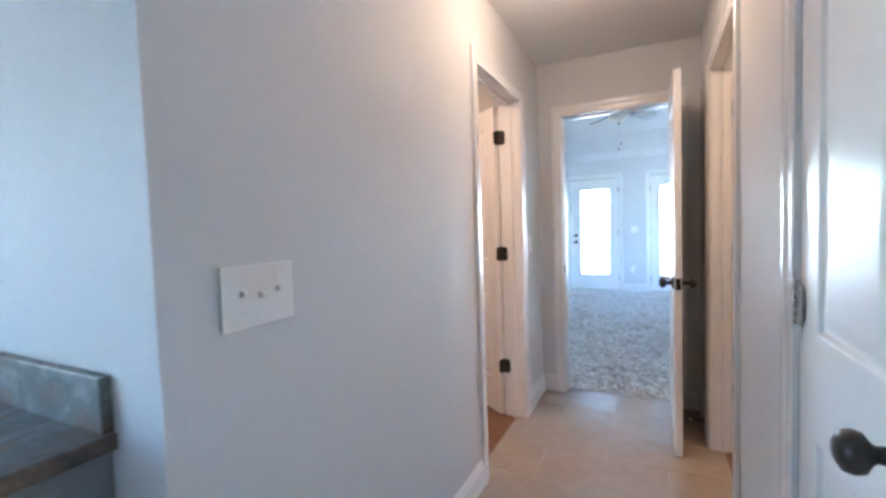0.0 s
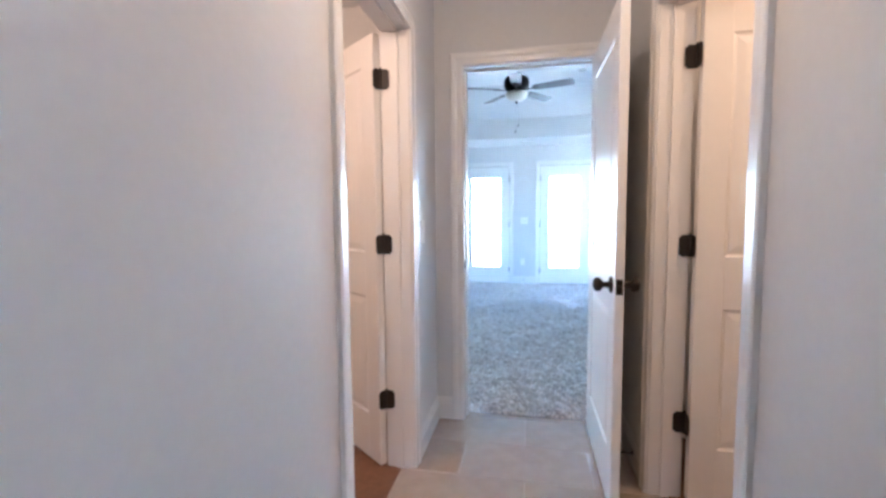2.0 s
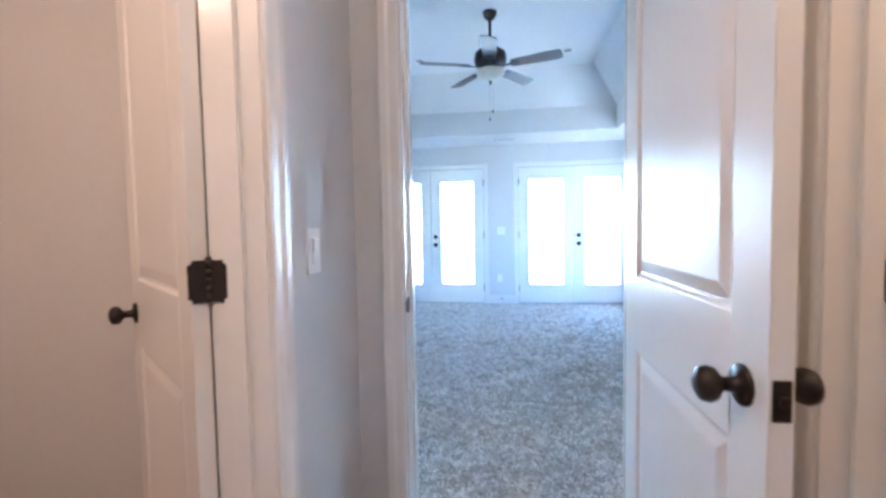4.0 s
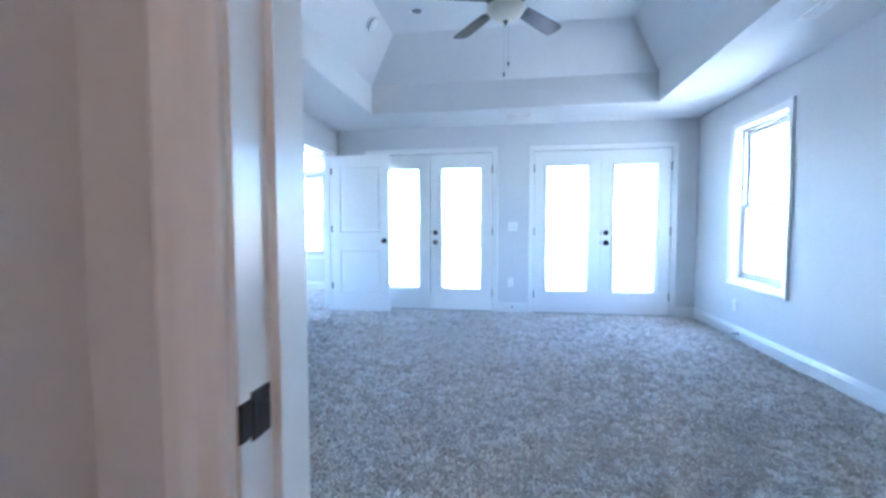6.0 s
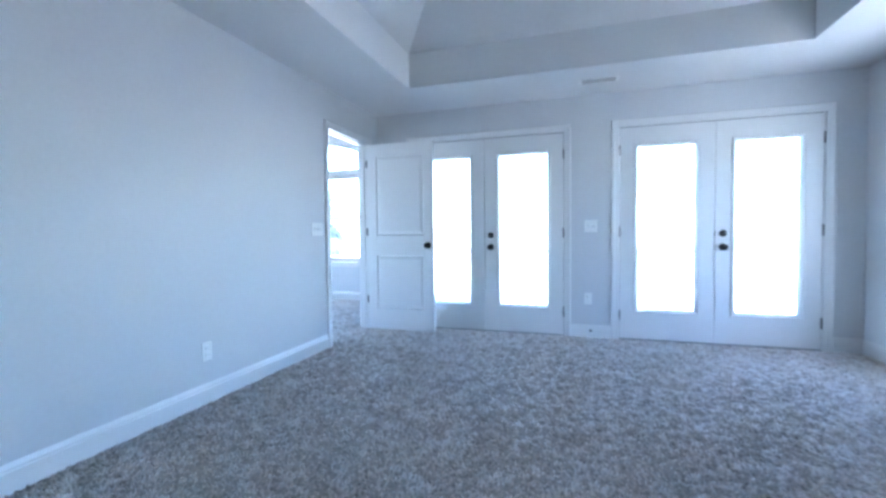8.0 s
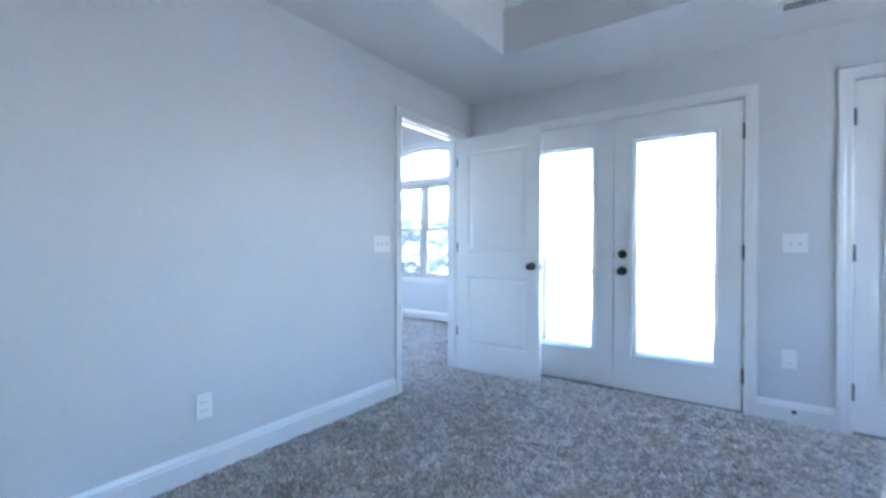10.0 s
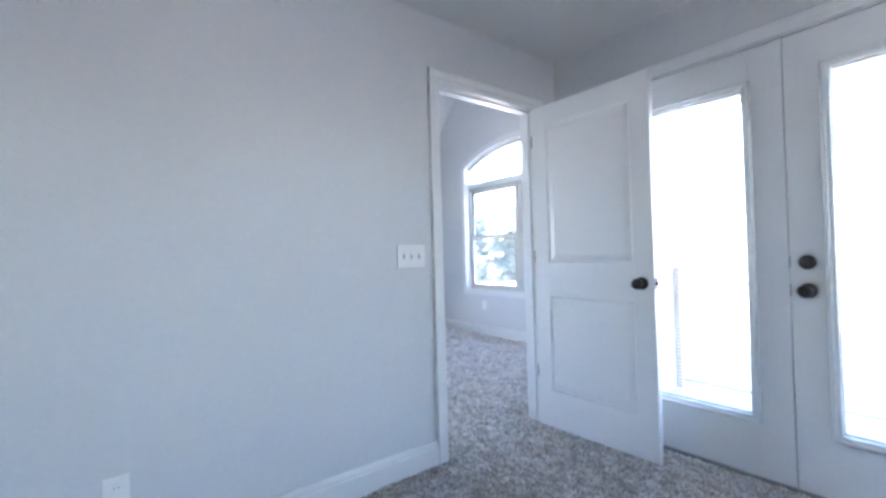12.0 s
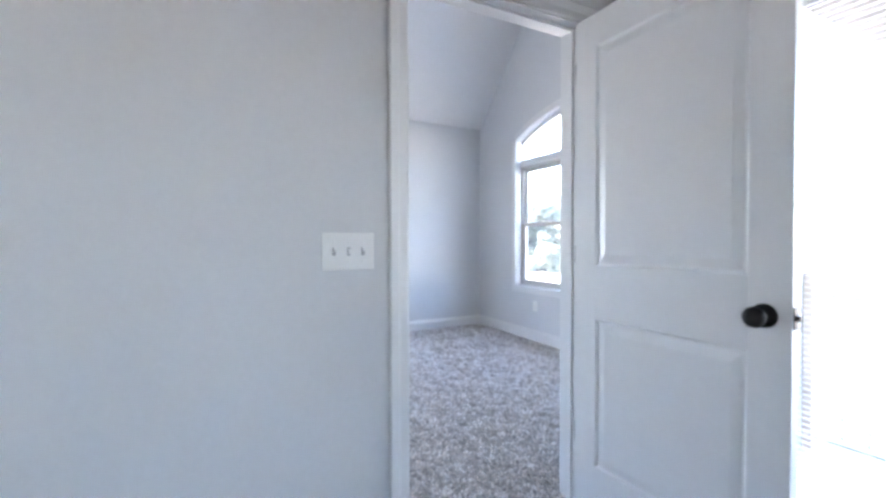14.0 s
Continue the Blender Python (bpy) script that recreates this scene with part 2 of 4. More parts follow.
def hinge(parent, x, y, z, a, b, mat=BRONZE, label="dark bronze butt hinge", wide=0.0345):
    """A butt hinge with its pin at x, y, z; its two round-cornered leaves lie along the directions a and b (degrees)."""
    bm = bmesh.new()
    for ang in (a, b):
        t = bmesh.new()
        box(t, 0.003, wide, -0.0016, 0.0016, -0.045, 0.045)
        bmesh.ops.bevel(t, geom=[e for e in t.edges if all(v.co.x > 0.025 for v in e.verts) and abs(e.verts[0].co.y - e.verts[1].co.y) > 0.001], offset=0.009, segments=3, affect="EDGES")
        merge(bm, t, Matrix.Rotation(radians(ang), 4, "Z"))
    for k in range(5):
        lathe(bm, [(0.0065, -0.045 + 0.018 * k), (0.0065, -0.0275 + 0.018 * k)], 10)
    lathe(bm, [(0.004, 0.045), (0.007, 0.047), (0.004, 0.052)], 10)
    h = part("hinge", bm, mat, parent, label)
    h.location = (x, y, z)
    return h


def panel_mesh(x0, x1, z0, z1, t):
    """A moulded sunk panel with a raised field, on both faces of a leaf of thickness t."""
    bm = bmesh.new()
    for s in (1, -1):
        rings = []
        for inset, depth in ((0, 0), (0.003, 0.0008), (0.010, 0.0070), (0.018, 0.0078), (0.044, 0.0022), (0.049, 0.0016)):
            y = s * (t / 2 - depth)
            rings.append([bm.verts.new(c) for c in ((x0 + inset, y, z0 + inset), (x1 - inset, y, z0 + inset), (x1 - inset, y, z1 - inset), (x0 + inset, y, z1 - inset))])
        for a, b in zip(rings, rings[1:]):
            for i in range(4):
                j = (i + 1) % 4
                bm.faces.new((a[i], a[j], b[j], b[i]))
        bm.faces.new(rings[-1])
    return bm


def door_leaf(label, w, h=2.03, t=0.035, knobs=(1, -1), name="door", kz=0.93):
    """A two-panel moulded leaf; hinge edge at x 0, on z 0.012 above the floor."""
    e = thing(name, label, "door")
    z0 = 0.012
    st = 0.105
    p = ((0.235, 0.828), (1.036, h - 0.125))
    bm = bmesh.new()
    box(bm, 0, st, -t / 2, t / 2, z0, h, 0.002)
    box(bm, w - st, w, -t / 2, t / 2, z0, h, 0.002)
    at = z0
    for lo, hi in p:
        box(bm, st, w - st, -t / 2, t / 2, at, lo)
        at = hi
    box(bm, st, w - st, -t / 2, t / 2, at, h)
    part("slab", bm, DOOR, e)
    for nm, (lo, hi) in zip(("lower_panel", "upper_panel"), p):
        part(nm, panel_mesh(st, w - st, lo, hi, t), DOOR, e)
    for s in knobs:
        knob(e, w - 0.065, kz, s)
    part("latch_plate", box(bmesh.new(), w - 0.001, w + 0.0025, -0.0125, 0.0125, 0.90, 0.96, 0.001), BRONZE, e)
    part("latch_bolt", box(bmesh.new(), w + 0.002, w + 0.012, -0.006, 0.006, 0.922, 0.938, 0.002), BRONZE, e)
    return e


def wall_plate(label, gangs, kind_, m, w=0.0, h=0.117, slot=None):
    """A switch or outlet plate; local x across, z up, y out of the wall."""
    w = w or {1: 0.074, 2: 0.120, 3: 0.166}[gangs]
    e = thing("switch_plate" if kind_ == "switch" else "outlet", label, "light switch" if kind_ == "switch" else "outlet")
    part("plate", box(bmesh.new(), -w / 2, w / 2, 0, 0.006, -h / 2, h / 2, 0.0025), PLASTIC, e)
    for g in range(gangs):
        x = (g - (gangs - 1) / 2) * 0.046
        if kind_ == "switch" and gangs == 1:
            part("rocker", box(bmesh.new(), x - 0.0165, x + 0.0165, 0.005, 0.0085, -0.033, 0.033, 0.002), PLASTIC, e)
            t = box(bmesh.new(), x - 0.014, x + 0.014, 0.006, 0.012, 0.0, 0.030, 0.0015)
            part("paddle", t, PLASTIC, e)
        elif kind_ == "switch":
            t = bmesh.new()
            box(t, x - 0.0047, x + 0.0047, 0.003, 0.020, -0.0055, 0.0055, 0.0015)
            t.transform(Matrix.Translation((0, 0, 0.004)) @ Matrix.Rotation(radians(18 if g % 2 == 0 else -18), 4, "X"))
            part("toggle", t, PLASTIC, e)
            # by default a grey chip that paints the toggle's shadow on the plate
            part("slot", box(bmesh.new(), x - 0.0055, x + 0.0055, 0.0055, 0.0062, -0.0125, 0.0125), slot or SHADE, e)
            for sz in (-0.03, 0.03):
                part("screw", lathe(bmesh.new(), [(0.003, 0), (0.003, 0.0072)], 8, Matrix.Translation((x, 0, sz)) @ Matrix.Rotation(radians(-90), 4, "X")), PLASTIC, e)
        else:
            for sz in (-0.021, 0.021):
                part("socket", box(bmesh.new(), -0.016, 0.016, 0.005, 0.008, sz - 0.014, sz + 0.014, 0.003), PLASTIC, e)
                # dark chips on the face paint the shade of the socket holes
                for sx in (-0.006, 0.006):
                    part("slot", box(bmesh.new(), sx - 0.001, sx + 0.001, 0.0075, 0.0084, sz - 0.003, sz + 0.005), SLOT, e)
    e.matrix_basis = m
    return e


def stop_spring(label, m):
    """A spring door stop: plate, coil and rubber tip, standing out along y."""
    e = thing("door_stop", label, "door stop")
    rot = Matrix.Rotation(radians(-90), 4, "X")
    part("plate", lathe(bmesh.new(), [(0.013, 0), (0.013, 0.003), (0.006, 0.006)], 12, rot), BRONZE, e)
    prof = []
    for i in range(26):
        prof.append((0.0052 if i % 2 else 0.0042, 0.006 + i * 0.0024))
    part("spring", lathe(bmesh.new(), prof, 10, rot), BRONZE, e)
    part("tip", lathe(bmesh.new(), [(0.007, 0.066), (0.0075, 0.078), (0.005, 0.080)], 12, rot), PLASTIC, e, "white rubber tip")
    e.matrix_basis = m
    return e

# ---- plan ----
L, R, T = -0.722, 0.32, 0.125          # hall walls and their thickness
BX0, BX1, BY0, BY1 = -2.60, 1.915, 3.95, 9.02   # bedroom
EY0 = 3.805                              # hall side of the end wall
CH, HH = 2.40, 2.43                     # ceilings
NX0, NX1, NY = -6.25, -2.72, 10.63      # side room
KX0, KY0, KY1 = -3.6, -3.2, 0.995       # room where the walk begins
D0, DR, D1, HEAD = 2.520, 2.465, 3.277, 2.058      # hall side doors
DEN = 2.062

# ---- walls ----
wall("wall_hall_west", "y", KY1, EY0, L - T, L, HH, [(D0, D1, 0, HEAD)])
wall("wall_hall_east", "y", KY0, EY0, R, R + T, HH, [(1.190, 1.730, 0, HEAD), (DR, D1, 0, HEAD)])
wall("wall_bedroom_south", "x", BX0 - 0.12, BX1 + 0.15, EY0, BY0, 3.2, [(-0.573, 0.188, 0, HEAD)])
wall("wall_bedroom_west", "y", BY0, BY1 + 0.15, NX1, BX0, 4.9, [(8.005, 8.826, 0, HEAD)])
wall("wall_bedroom_east", "y", BY0, BY1 + 0.15, BX1, BX1 + 0.15, 3.2, [(7.305, 8.165, 0.58, 2.08)])
F1, F2 = (-2.168, -0.508), (-0.018, 1.642)
wall("wall_bedroom_north", "x", BX0, BX1, BY1, BY1 + 0.15, 3.2, [(*F1, 0, 2.075), (*F2, 0, 2.075)])
wall("wall_kitchen_north", "x", KX0, L - T, KY1, KY1 + T, HH)
wall("wall_kitchen_west", "y", KY0, KY1, KX0 - T, KX0, HH, [(-1.35, -0.45, 1.0, 1.92)])
wall("wall_kitchen_south", "x", KX0 - T, R + T, KY0 - T, KY0, HH)
wall("wall_closet_west", "y", KY1 + T, EY0, -2.62, -2.5, HH)
wall("wall_closet_south", "x", -2.5, L - T, 1.3, 1.42, HH)
wall("wall_bath_east", "y", 1.9, EY0, 2.4, 2.52, HH)
wall("wall_bath_north", "x", BX1 + 0.15, 2.52, EY0, BY0, 3.2)
wall("wall_bath_south", "x", R + T, 2.4, 1.9, 2.02, HH)
# the west opening is added out of view, to let more light into the side room
wall("wall_side_west", "y", 5.4, NY + 0.15, NX0 - 0.15, NX0, 2.66, [(6.0, 8.3, 0.6, 2.1)])
wall("wall_side_south", "x", NX0 - 0.15, NX1, 5.25, 5.4, 4.9)
wall("wall_side_east", "y", BY1 + 0.15, NY + 0.15, NX1, NX1 + 0.12, 2.66)

# ---- the gable wall with its arched opening ----
WX0, WX1, WZ0, WSPR, WTOP = -5.44, -3.55, 0.60, 2.33, 2.56
WXC = (WX0 + WX1) / 2
ARC_H = WTOP - WSPR
ARC_R = (((WX1 - WX0) / 2) ** 2 + ARC_H ** 2) / (2 * ARC_H)


def arch_z(x, grow=0.0):
    r = ARC_R + grow
    return WTOP - ARC_R + math.sqrt(max(r * r - (x - WXC) ** 2, 0.0))


bm = bmesh.new()
box(bm, NX0, WX0, NY, NY + 0.15, 0, 4.9)
box(bm, WX1, NX1, NY, NY + 0.15, 0, 4.9)
box(bm, WX0, WX1, NY, NY + 0.15, 0, WZ0)
xs = np.linspace(WX0, WX1, 25)
for xa, xb in zip(xs, xs[1:]):
    vs = [bm.verts.new((x, y, z)) for y in (NY, NY + 0.15) for x, z in ((xa, arch_z(xa)), (xb, arch_z(xb)), (xb, 4.9), (xa, 4.9))]
    bm.faces.new(vs[:4]), bm.faces.new(vs[4:][::-1]), bm.faces.new((vs[0], vs[4], vs[5], vs[1]))
tagged(part("wall_side_north", bm, PAINT), "light grey gable wall with an arched window opening", "wall", kind="structure")

# ---- ceilings ----
for nm, x0, x1, y0, y1, z in (("ceiling_hall", L, R, KY1, EY0, HH), ("ceiling_kitchen", KX0, R, KY0, KY1, HH),
                              ("ceiling_closet", -2.5, L - T, 1.42, EY0, HH), ("ceiling_bath", R + T, 2.4, 2.02, EY0, HH)):
    tagged(one_box(nm, CEIL, None, x0, x1, y0, y1, z, z + 0.1), "flat white painted ceiling", "ceiling", kind="structure")
TX0, TX1, TY0, TY1 = -1.875, 1.215, 4.72, 8.25
TZ, TF = 2.71, 3.12
IN = (TF - TZ) / 1.15
bm = bmesh.new()
loops = []
for x0, x1, y0, y1, z in ((BX0, BX1, BY0, BY1, CH), (TX0, TX1, TY0, TY1, CH), (TX0, TX1, TY0, TY1, TZ), (TX0 + IN, TX1 - IN, TY0 + IN, TY1 - IN, TF)):
    loops.append([bm.verts.new(c) for c in ((x0, y0, z), (x1, y0, z), (x1, y1, z), (x0, y1, z))])
for a, b in zip(loops, loops[1:]):
    for i in range(4):
        j = (i + 1) % 4
        bm.faces.new((a[i], a[j], b[j], b[i]))
bm.faces.new(loops[-1])
box(bm, BX0, BX1, BY0, BY1, 3.2, 3.3)
tagged(part("ceiling_bedroom", bm, CEIL), "white tray ceiling with sloping sides and a flat top", "ceiling", kind="structure")
bm = bmesh.new()
RX, SL = (NX0 + NX1) / 2, 1.12
RZ = 2.655 + SL * (RX - NX0)
for xa, za, xb, zb in ((NX0 - 0.15, 2.655 - 0.15 * SL, RX, RZ), (RX, RZ, NX1, 2.655 + SL * (RX - NX0 - (NX1 - RX)))):
    lo = [bm.verts.new(c) for c in ((xa, 5.25, za), (xb, 5.25, zb), (xb, NY + 0.15, zb), (xa, NY + 0.15, za))]
    hi = [bm.verts.new(v.co + Vector((0, 0, 0.12))) for v in lo]
    bm.faces.new(lo), bm.faces.new(hi[::-1])
    for i in range(4):
        j = (i + 1) % 4
        bm.faces.new((lo[i], lo[j], hi[j], hi[i]))
tagged(part("ceiling_side_room", bm, CEIL), "white vaulted ceiling following the roof slope", "ceiling", kind="structure")

# ---- floors ----
tagged(one_box("floor_bedroom", CARPET, None, BX0, BX1, EY0 + 0.10, BY1, -0.06, 0.0), "grey-brown cut pile carpet floor", "floor", kind="structure")
tagged(one_box("floor_side_room", CARPET, None, NX0, BX0, 5.4, NY, -0.06, 0.0), "grey-brown cut pile carpet floor", "floor", kind="structure")
tagged(one_box("floor_closet", BROWN, None, -2.5, L - 0.06, 1.42, EY0, -0.06, 0.001), "warm brown floor of the closet", "floor", kind="structure")
tagged(one_box("floor_bath", BROWN, None, R + 0.06, 2.4, 2.02, EY0, -0.06, 0.001), "warm brown floor", "floor", kind="structure")
tagged(one_box("floor_kitchen", GROUT, None, KX0, R, KY0, KY1, -0.06, -0.004), "pale tile floor", "floor", kind="structure")
floor_hall = tagged(one_box("floor_hall", GROUT, None, L - 0.06, R + 0.06, KY1, EY0 + 0.10, -0.06, -0.0018), "beige tile floor with pale grout joints", "floor", kind="structure")

# ---- baseboards ----
baseboard("y", KY1, D0 - CW + 0.012, L, 1)
baseboard("y", D1 + CW - 0.012, EY0, L, 1)
baseboard("y", 1.730 + CW - 0.012, DR - CW + 0.012, R, -1)
baseboard("y", D1 + CW - 0.012, EY0, R, -1)
baseboard("x", L, -0.573 - CW + 0.012, EY0, -1)
baseboard("x", 0.188 + CW - 0.012, R, EY0, -1)
baseboard("y", BY0, 8.005 - CW + 0.012, BX0, 1)
baseboard("y", 8.826 + CW - 0.012, BY1, BX0, 1)
baseboard("y", BY0, BY1, BX1, -1)
baseboard("x", BX0, F1[0] - CW + 0.012, BY1, -1)
baseboard("x", F1[1] + CW - 0.012, F2[0] - CW + 0.012, BY1, -1)
baseboard("x", F2[1] + CW - 0.012, BX1, BY1, -1)
baseboard("x", BX0, -0.573 - CW + 0.012, BY0, 1)
baseboard("x", 0.188 + CW - 0.012, BX1, BY0, 1)
baseboard("x", NX0, NX1, NY, -1)
baseboard("y", 5.4, NY, NX0, 1)
baseboard("y", 5.4, 8.005 - CW + 0.012, NX1, -1)
baseboard("x", -2.5, L - T, EY0, -1)
baseboard("x", R + T, 2.4, EY0, -1)
baseboard("y", 1.42, EY0, -2.5, 1)

# ---- door frames ----
door_frame("door_frame_1", "y", D0, D1, L - T, L, HEAD, "white casing and jambs round the closet doorway", stop=(L - 0.085, L - 0.05))
door_frame("door_frame_2", "y", DR, D1, R, R + T, HEAD, "white casing and jambs round the doorway", stop=(R + 0.05, R + 0.085))
door_frame("door_frame_3", "x", -0.573, 0.188, EY0, BY0, HEAD, "white casing and jambs round the bedroom doorway", stop=(EY0 + 0.06, EY0 + 0.095))
door_frame("door_frame_4", "y", 8.005, 8.826, NX1, BX0, HEAD, "white casing and jambs round the side room doorway", stop=(NX1 + 0.045, NX1 + 0.075))
door_frame("door_frame_5", "y", 1.190, 1.730, R, R + T, HEAD, "white casing and jambs round a closed door", stop=(R + 0.045, R + 0.08), faces=(True, False))
door_frame("door_frame_6", "x", *F1, BY1, BY1 + 0.15, 2.075, "white casing and jambs round a pair of glazed doors", faces=(True, True))
door_frame("door_frame_7", "x", *F2, BY1, BY1 + 0.15, 2.075, "white casing and jambs round a pair of glazed doors", faces=(True, True))
for fx in (F1, F2):
    tagged(one_box("threshold", NICKEL, None, fx[0] + 0.018, fx[1] - 0.018, BY1 - 0.01, BY1 + 0.14, 0.0, 0.012, 0.003), "low metal door threshold", "threshold", kind="structure")

HZ = (0.335, 1.08, 1.83)

# ---- door leaves ----
end_door = door_leaf("white two-panel door standing open into the tiled hall", 0.715)
end_door.matrix_basis = pose(0.171, 3.800, 0, 0, 0, -89.9)
closet_door = door_leaf("white two-panel door open into the closet", 0.715)
closet_door.matrix_basis = pose(-0.852, 3.256, 0, 0, 0, 142)
bath_door = door_leaf("white two-panel door opened flat beside its doorway", 0.762)
bath_door.matrix_basis = pose(0.452, 3.256, 0, 0, 0, 3)
side_door = door_leaf("white two-panel door open into the carpeted bedroom", 0.762)
side_door.matrix_basis = pose(-2.594, 8.805, 0, 0, 0, 0.9)
shut_door = door_leaf("closed white two-panel closet door", 0.502, kz=0.96)
shut_door.matrix_basis = pose(R + 0.001, 1.711, 0, 0, 0, -90)
for leaf, off in ((end_door, -1), (closet_door, 1), (bath_door, -1), (side_door, -1), (shut_door, 1)):
    for ob in leaf.children:
        ob.location.y += off * 0.0175
        ob.location.x += 0.014 if leaf == bath_door else 0.009 if leaf == closet_door else 0.0
for z in HZ:
    hinge(closet_door, 0.003, 0, z, -142, 90, wide=0.041)
    hinge(bath_door, 0.005, 0, z, 177, -90, wide=0.043)
    hinge(side_door, 0, 0, z, 178, -90)
    hinge(end_door, 0, 0, z, 179.9, -90)
    hinge(shut_door, 0.002, -0.006, z, 0, 180, NICKEL, "grey steel butt hinge")
strike = thing("strike_plate", "dark bronze strike plate on the white jamb", "strike plate")
part("plate", box(bmesh.new(), -0.5562, -0.5525, 3.824, 3.857, 0.900, 0.952, 0.0015), BRONZE, strike)
part("lip", box(bmesh.new(), -0.5562, -0.5528, 3.803, 3.8235, 0.906, 0.946, 0.0015), BRONZE, strike)
# a dark chip on the solid plate paints the shaded hole
part("bolt_hole_shade", box(bmesh.new(), -0.5530, -0.5521, 3.835, 3.847, 0.916, 0.938), SLOT, strike)
strike2 = thing("strike_plate", "dark bronze strike plate on the white jamb", "strike plate")
part("plate", box(bmesh.new(), -2.66, -2.632, 8.0225, 8.026, 0.90, 0.96, 0.001), BRONZE, strike2)


# ---- glazed double doors ----
SLAT = bpy.data.meshes.new("blind_slat")
b = bmesh.new()
rows = [[b.verts.new((x, y, z)) for x in (-0.241, 0.241)] for y, z in ((-0.0065, -0.0006), (-0.003, 0.0003), (0.003, 0.0003), (0.0065, -0.0006), (0.003, -0.0003), (-0.003, -0.0003))]
for i in range(6):
    b.faces.new((rows[i][0], rows[i][1], rows[(i + 1) % 6][1], rows[(i + 1) % 6][0]))
b.to_mesh(SLAT), b.free()
SLAT.materials.append(PLASTIC)
def glazed_leaf(label, x0, x1, hinge_left, handles):
    e = thing("glazed_door", label, "door", "glazed double doors of the bedroom")
    y0, y1 = BY1 + 0.004, BY1 + 0.048
    w = x1 - x0
    g0, g1, gz0, gz1 = x0 + 0.135, x1 - 0.135, 0.275, 1.885
    bm = bmesh.new()
    box(bm, x0, g0, y0, y1, 0.014, 2.052, 0.0015)
    box(bm, g1, x1, y0, y1, 0.014, 2.052, 0.0015)
    box(bm, g0, g1, y0, y1, 0.014, gz0)
    box(bm, g0, g1, y0, y1, gz1, 2.052)
    part("slab", bm, DOOR, e)
    fr = bmesh.new()
    for out, yy in ((-1, y0), (1, y1)):
        o = (0, out, 0)
        casing_strip(fr, (g0 + 0.025, yy, gz0 + 0.025), (g0 + 0.025, yy, gz1 - 0.025), (1, 0, 0), o, 0.034)
        casing_strip(fr, (g1 - 0.025, yy, gz0 + 0.025), (g1 - 0.025, yy, gz1 - 0.025), (-1, 0, 0), o, 0.034)
        casing_strip(fr, (g0 + 0.025, yy, gz0 + 0.025), (g1 - 0.025, yy, gz0 + 0.025), (0, 0, 1), o, 0.034)
        casing_strip(fr, (g0 + 0.025, yy, gz1 - 0.025), (g1 - 0.025, yy, gz1 - 0.025), (0, 0, -1), o, 0.034)
    part("glass_frame", fr, DOOR, e)
    p = part("pane", box(bmesh.new(), g0, g1, y0 + 0.019, y0 + 0.025, gz0, gz1), GLASS, e, "clear glass pane")
    p.visible_shadow = False
    # open blind slats between the panes
    for k in range(int((gz1 - gz0 - 0.08) / 0.0185)):
        o = new("blind_slat", SLAT)
        o.parent, o.location = e, ((g0 + g1) / 2, y0 + 0.035, gz1 - 0.042 - 0.0185 * k)
    hx = x0 if hinge_left else x1
    for z in (0.24, 1.05, 1.84):
        hinge(e, hx + (-0.002 if hinge_left else 0.002), y0 - 0.005, z, 90, 90)
    if handles:
        kx = x0 + 0.062
        for z in (0.905, 1.03):
            m = Matrix.Translation((kx, y0, z)) @ Matrix.Rotation(radians(90), 4, "X")
            if z < 1:
                part("knob", lathe(bmesh.new(), [(0.033, 0), (0.033, 0.004), (0.029, 0.008), (0.013, 0.010), (0.011, 0.030), (0.016, 0.036), (0.026, 0.043), (0.029, 0.053), (0.026, 0.064), (0.014, 0.071), (0.0, 0.072)], 24, m), BRONZE, e, "dark bronze round knob")
            else:
                part("deadbolt", lathe(bmesh.new(), [(0.032, 0), (0.032, 0.006), (0.027, 0.014), (0.012, 0.016), (0.010, 0.018)], 24, m), BRONZE, e, "dark bronze deadbolt with thumb turn")
                part("thumb_turn", box(bmesh.new(), kx - 0.006, kx + 0.006, y0 - 0.032, y0 - 0.014, z - 0.018, z + 0.018, 0.003), BRONZE, e)
            part("edge_plate", box(bmesh.new(), x0 - 0.0022, x0 + 0.001, y0 - 0.0005, y0 + 0.03, z - 0.028, z + 0.028, 0.0008), BRONZE, e)
    return e


for f in (F1, F2):
    mid = (f[0] + f[1]) / 2
    # near-black strips stand in for the shade in the gaps round the leaves
    gap_shade = thing("weatherstrip", "dark strips for the shade in the glazed door gaps", "weatherstrip", kind="structure")
    for x in (f[0] + 0.0195, mid, f[1] - 0.0195):
        one_box("strip", SLOT, gap_shade, x - 0.012 if x == mid else x - 0.0012, x + 0.012 if x == mid else x + 0.0012, BY1 + (0.0495 if x == mid else 0.018), BY1 + 0.054, 0.014, 2.054)
    one_box("head_strip", SLOT, gap_shade, f[0] + 0.022, f[1] - 0.022, BY1 + 0.018, BY1 + 0.05, 2.0525, 2.0565)
    glazed_leaf("white glazed door leaf with one tall pane", f[0] + 0.021, mid - 0.002, True, False)
    glazed_leaf("white glazed door leaf with bronze knob and deadbolt", mid + 0.002, f[1] - 0.021, False, True)

# ---- bedroom window ----
wa, wb, wlo, whi = 7.305, 8.165, 0.58, 2.08
door_frame("window_1", "y", wa, wb, BX1, BX1 + 0.15, whi, "white cased window opening in the bedroom wall", sill=wlo, faces=(True, False))


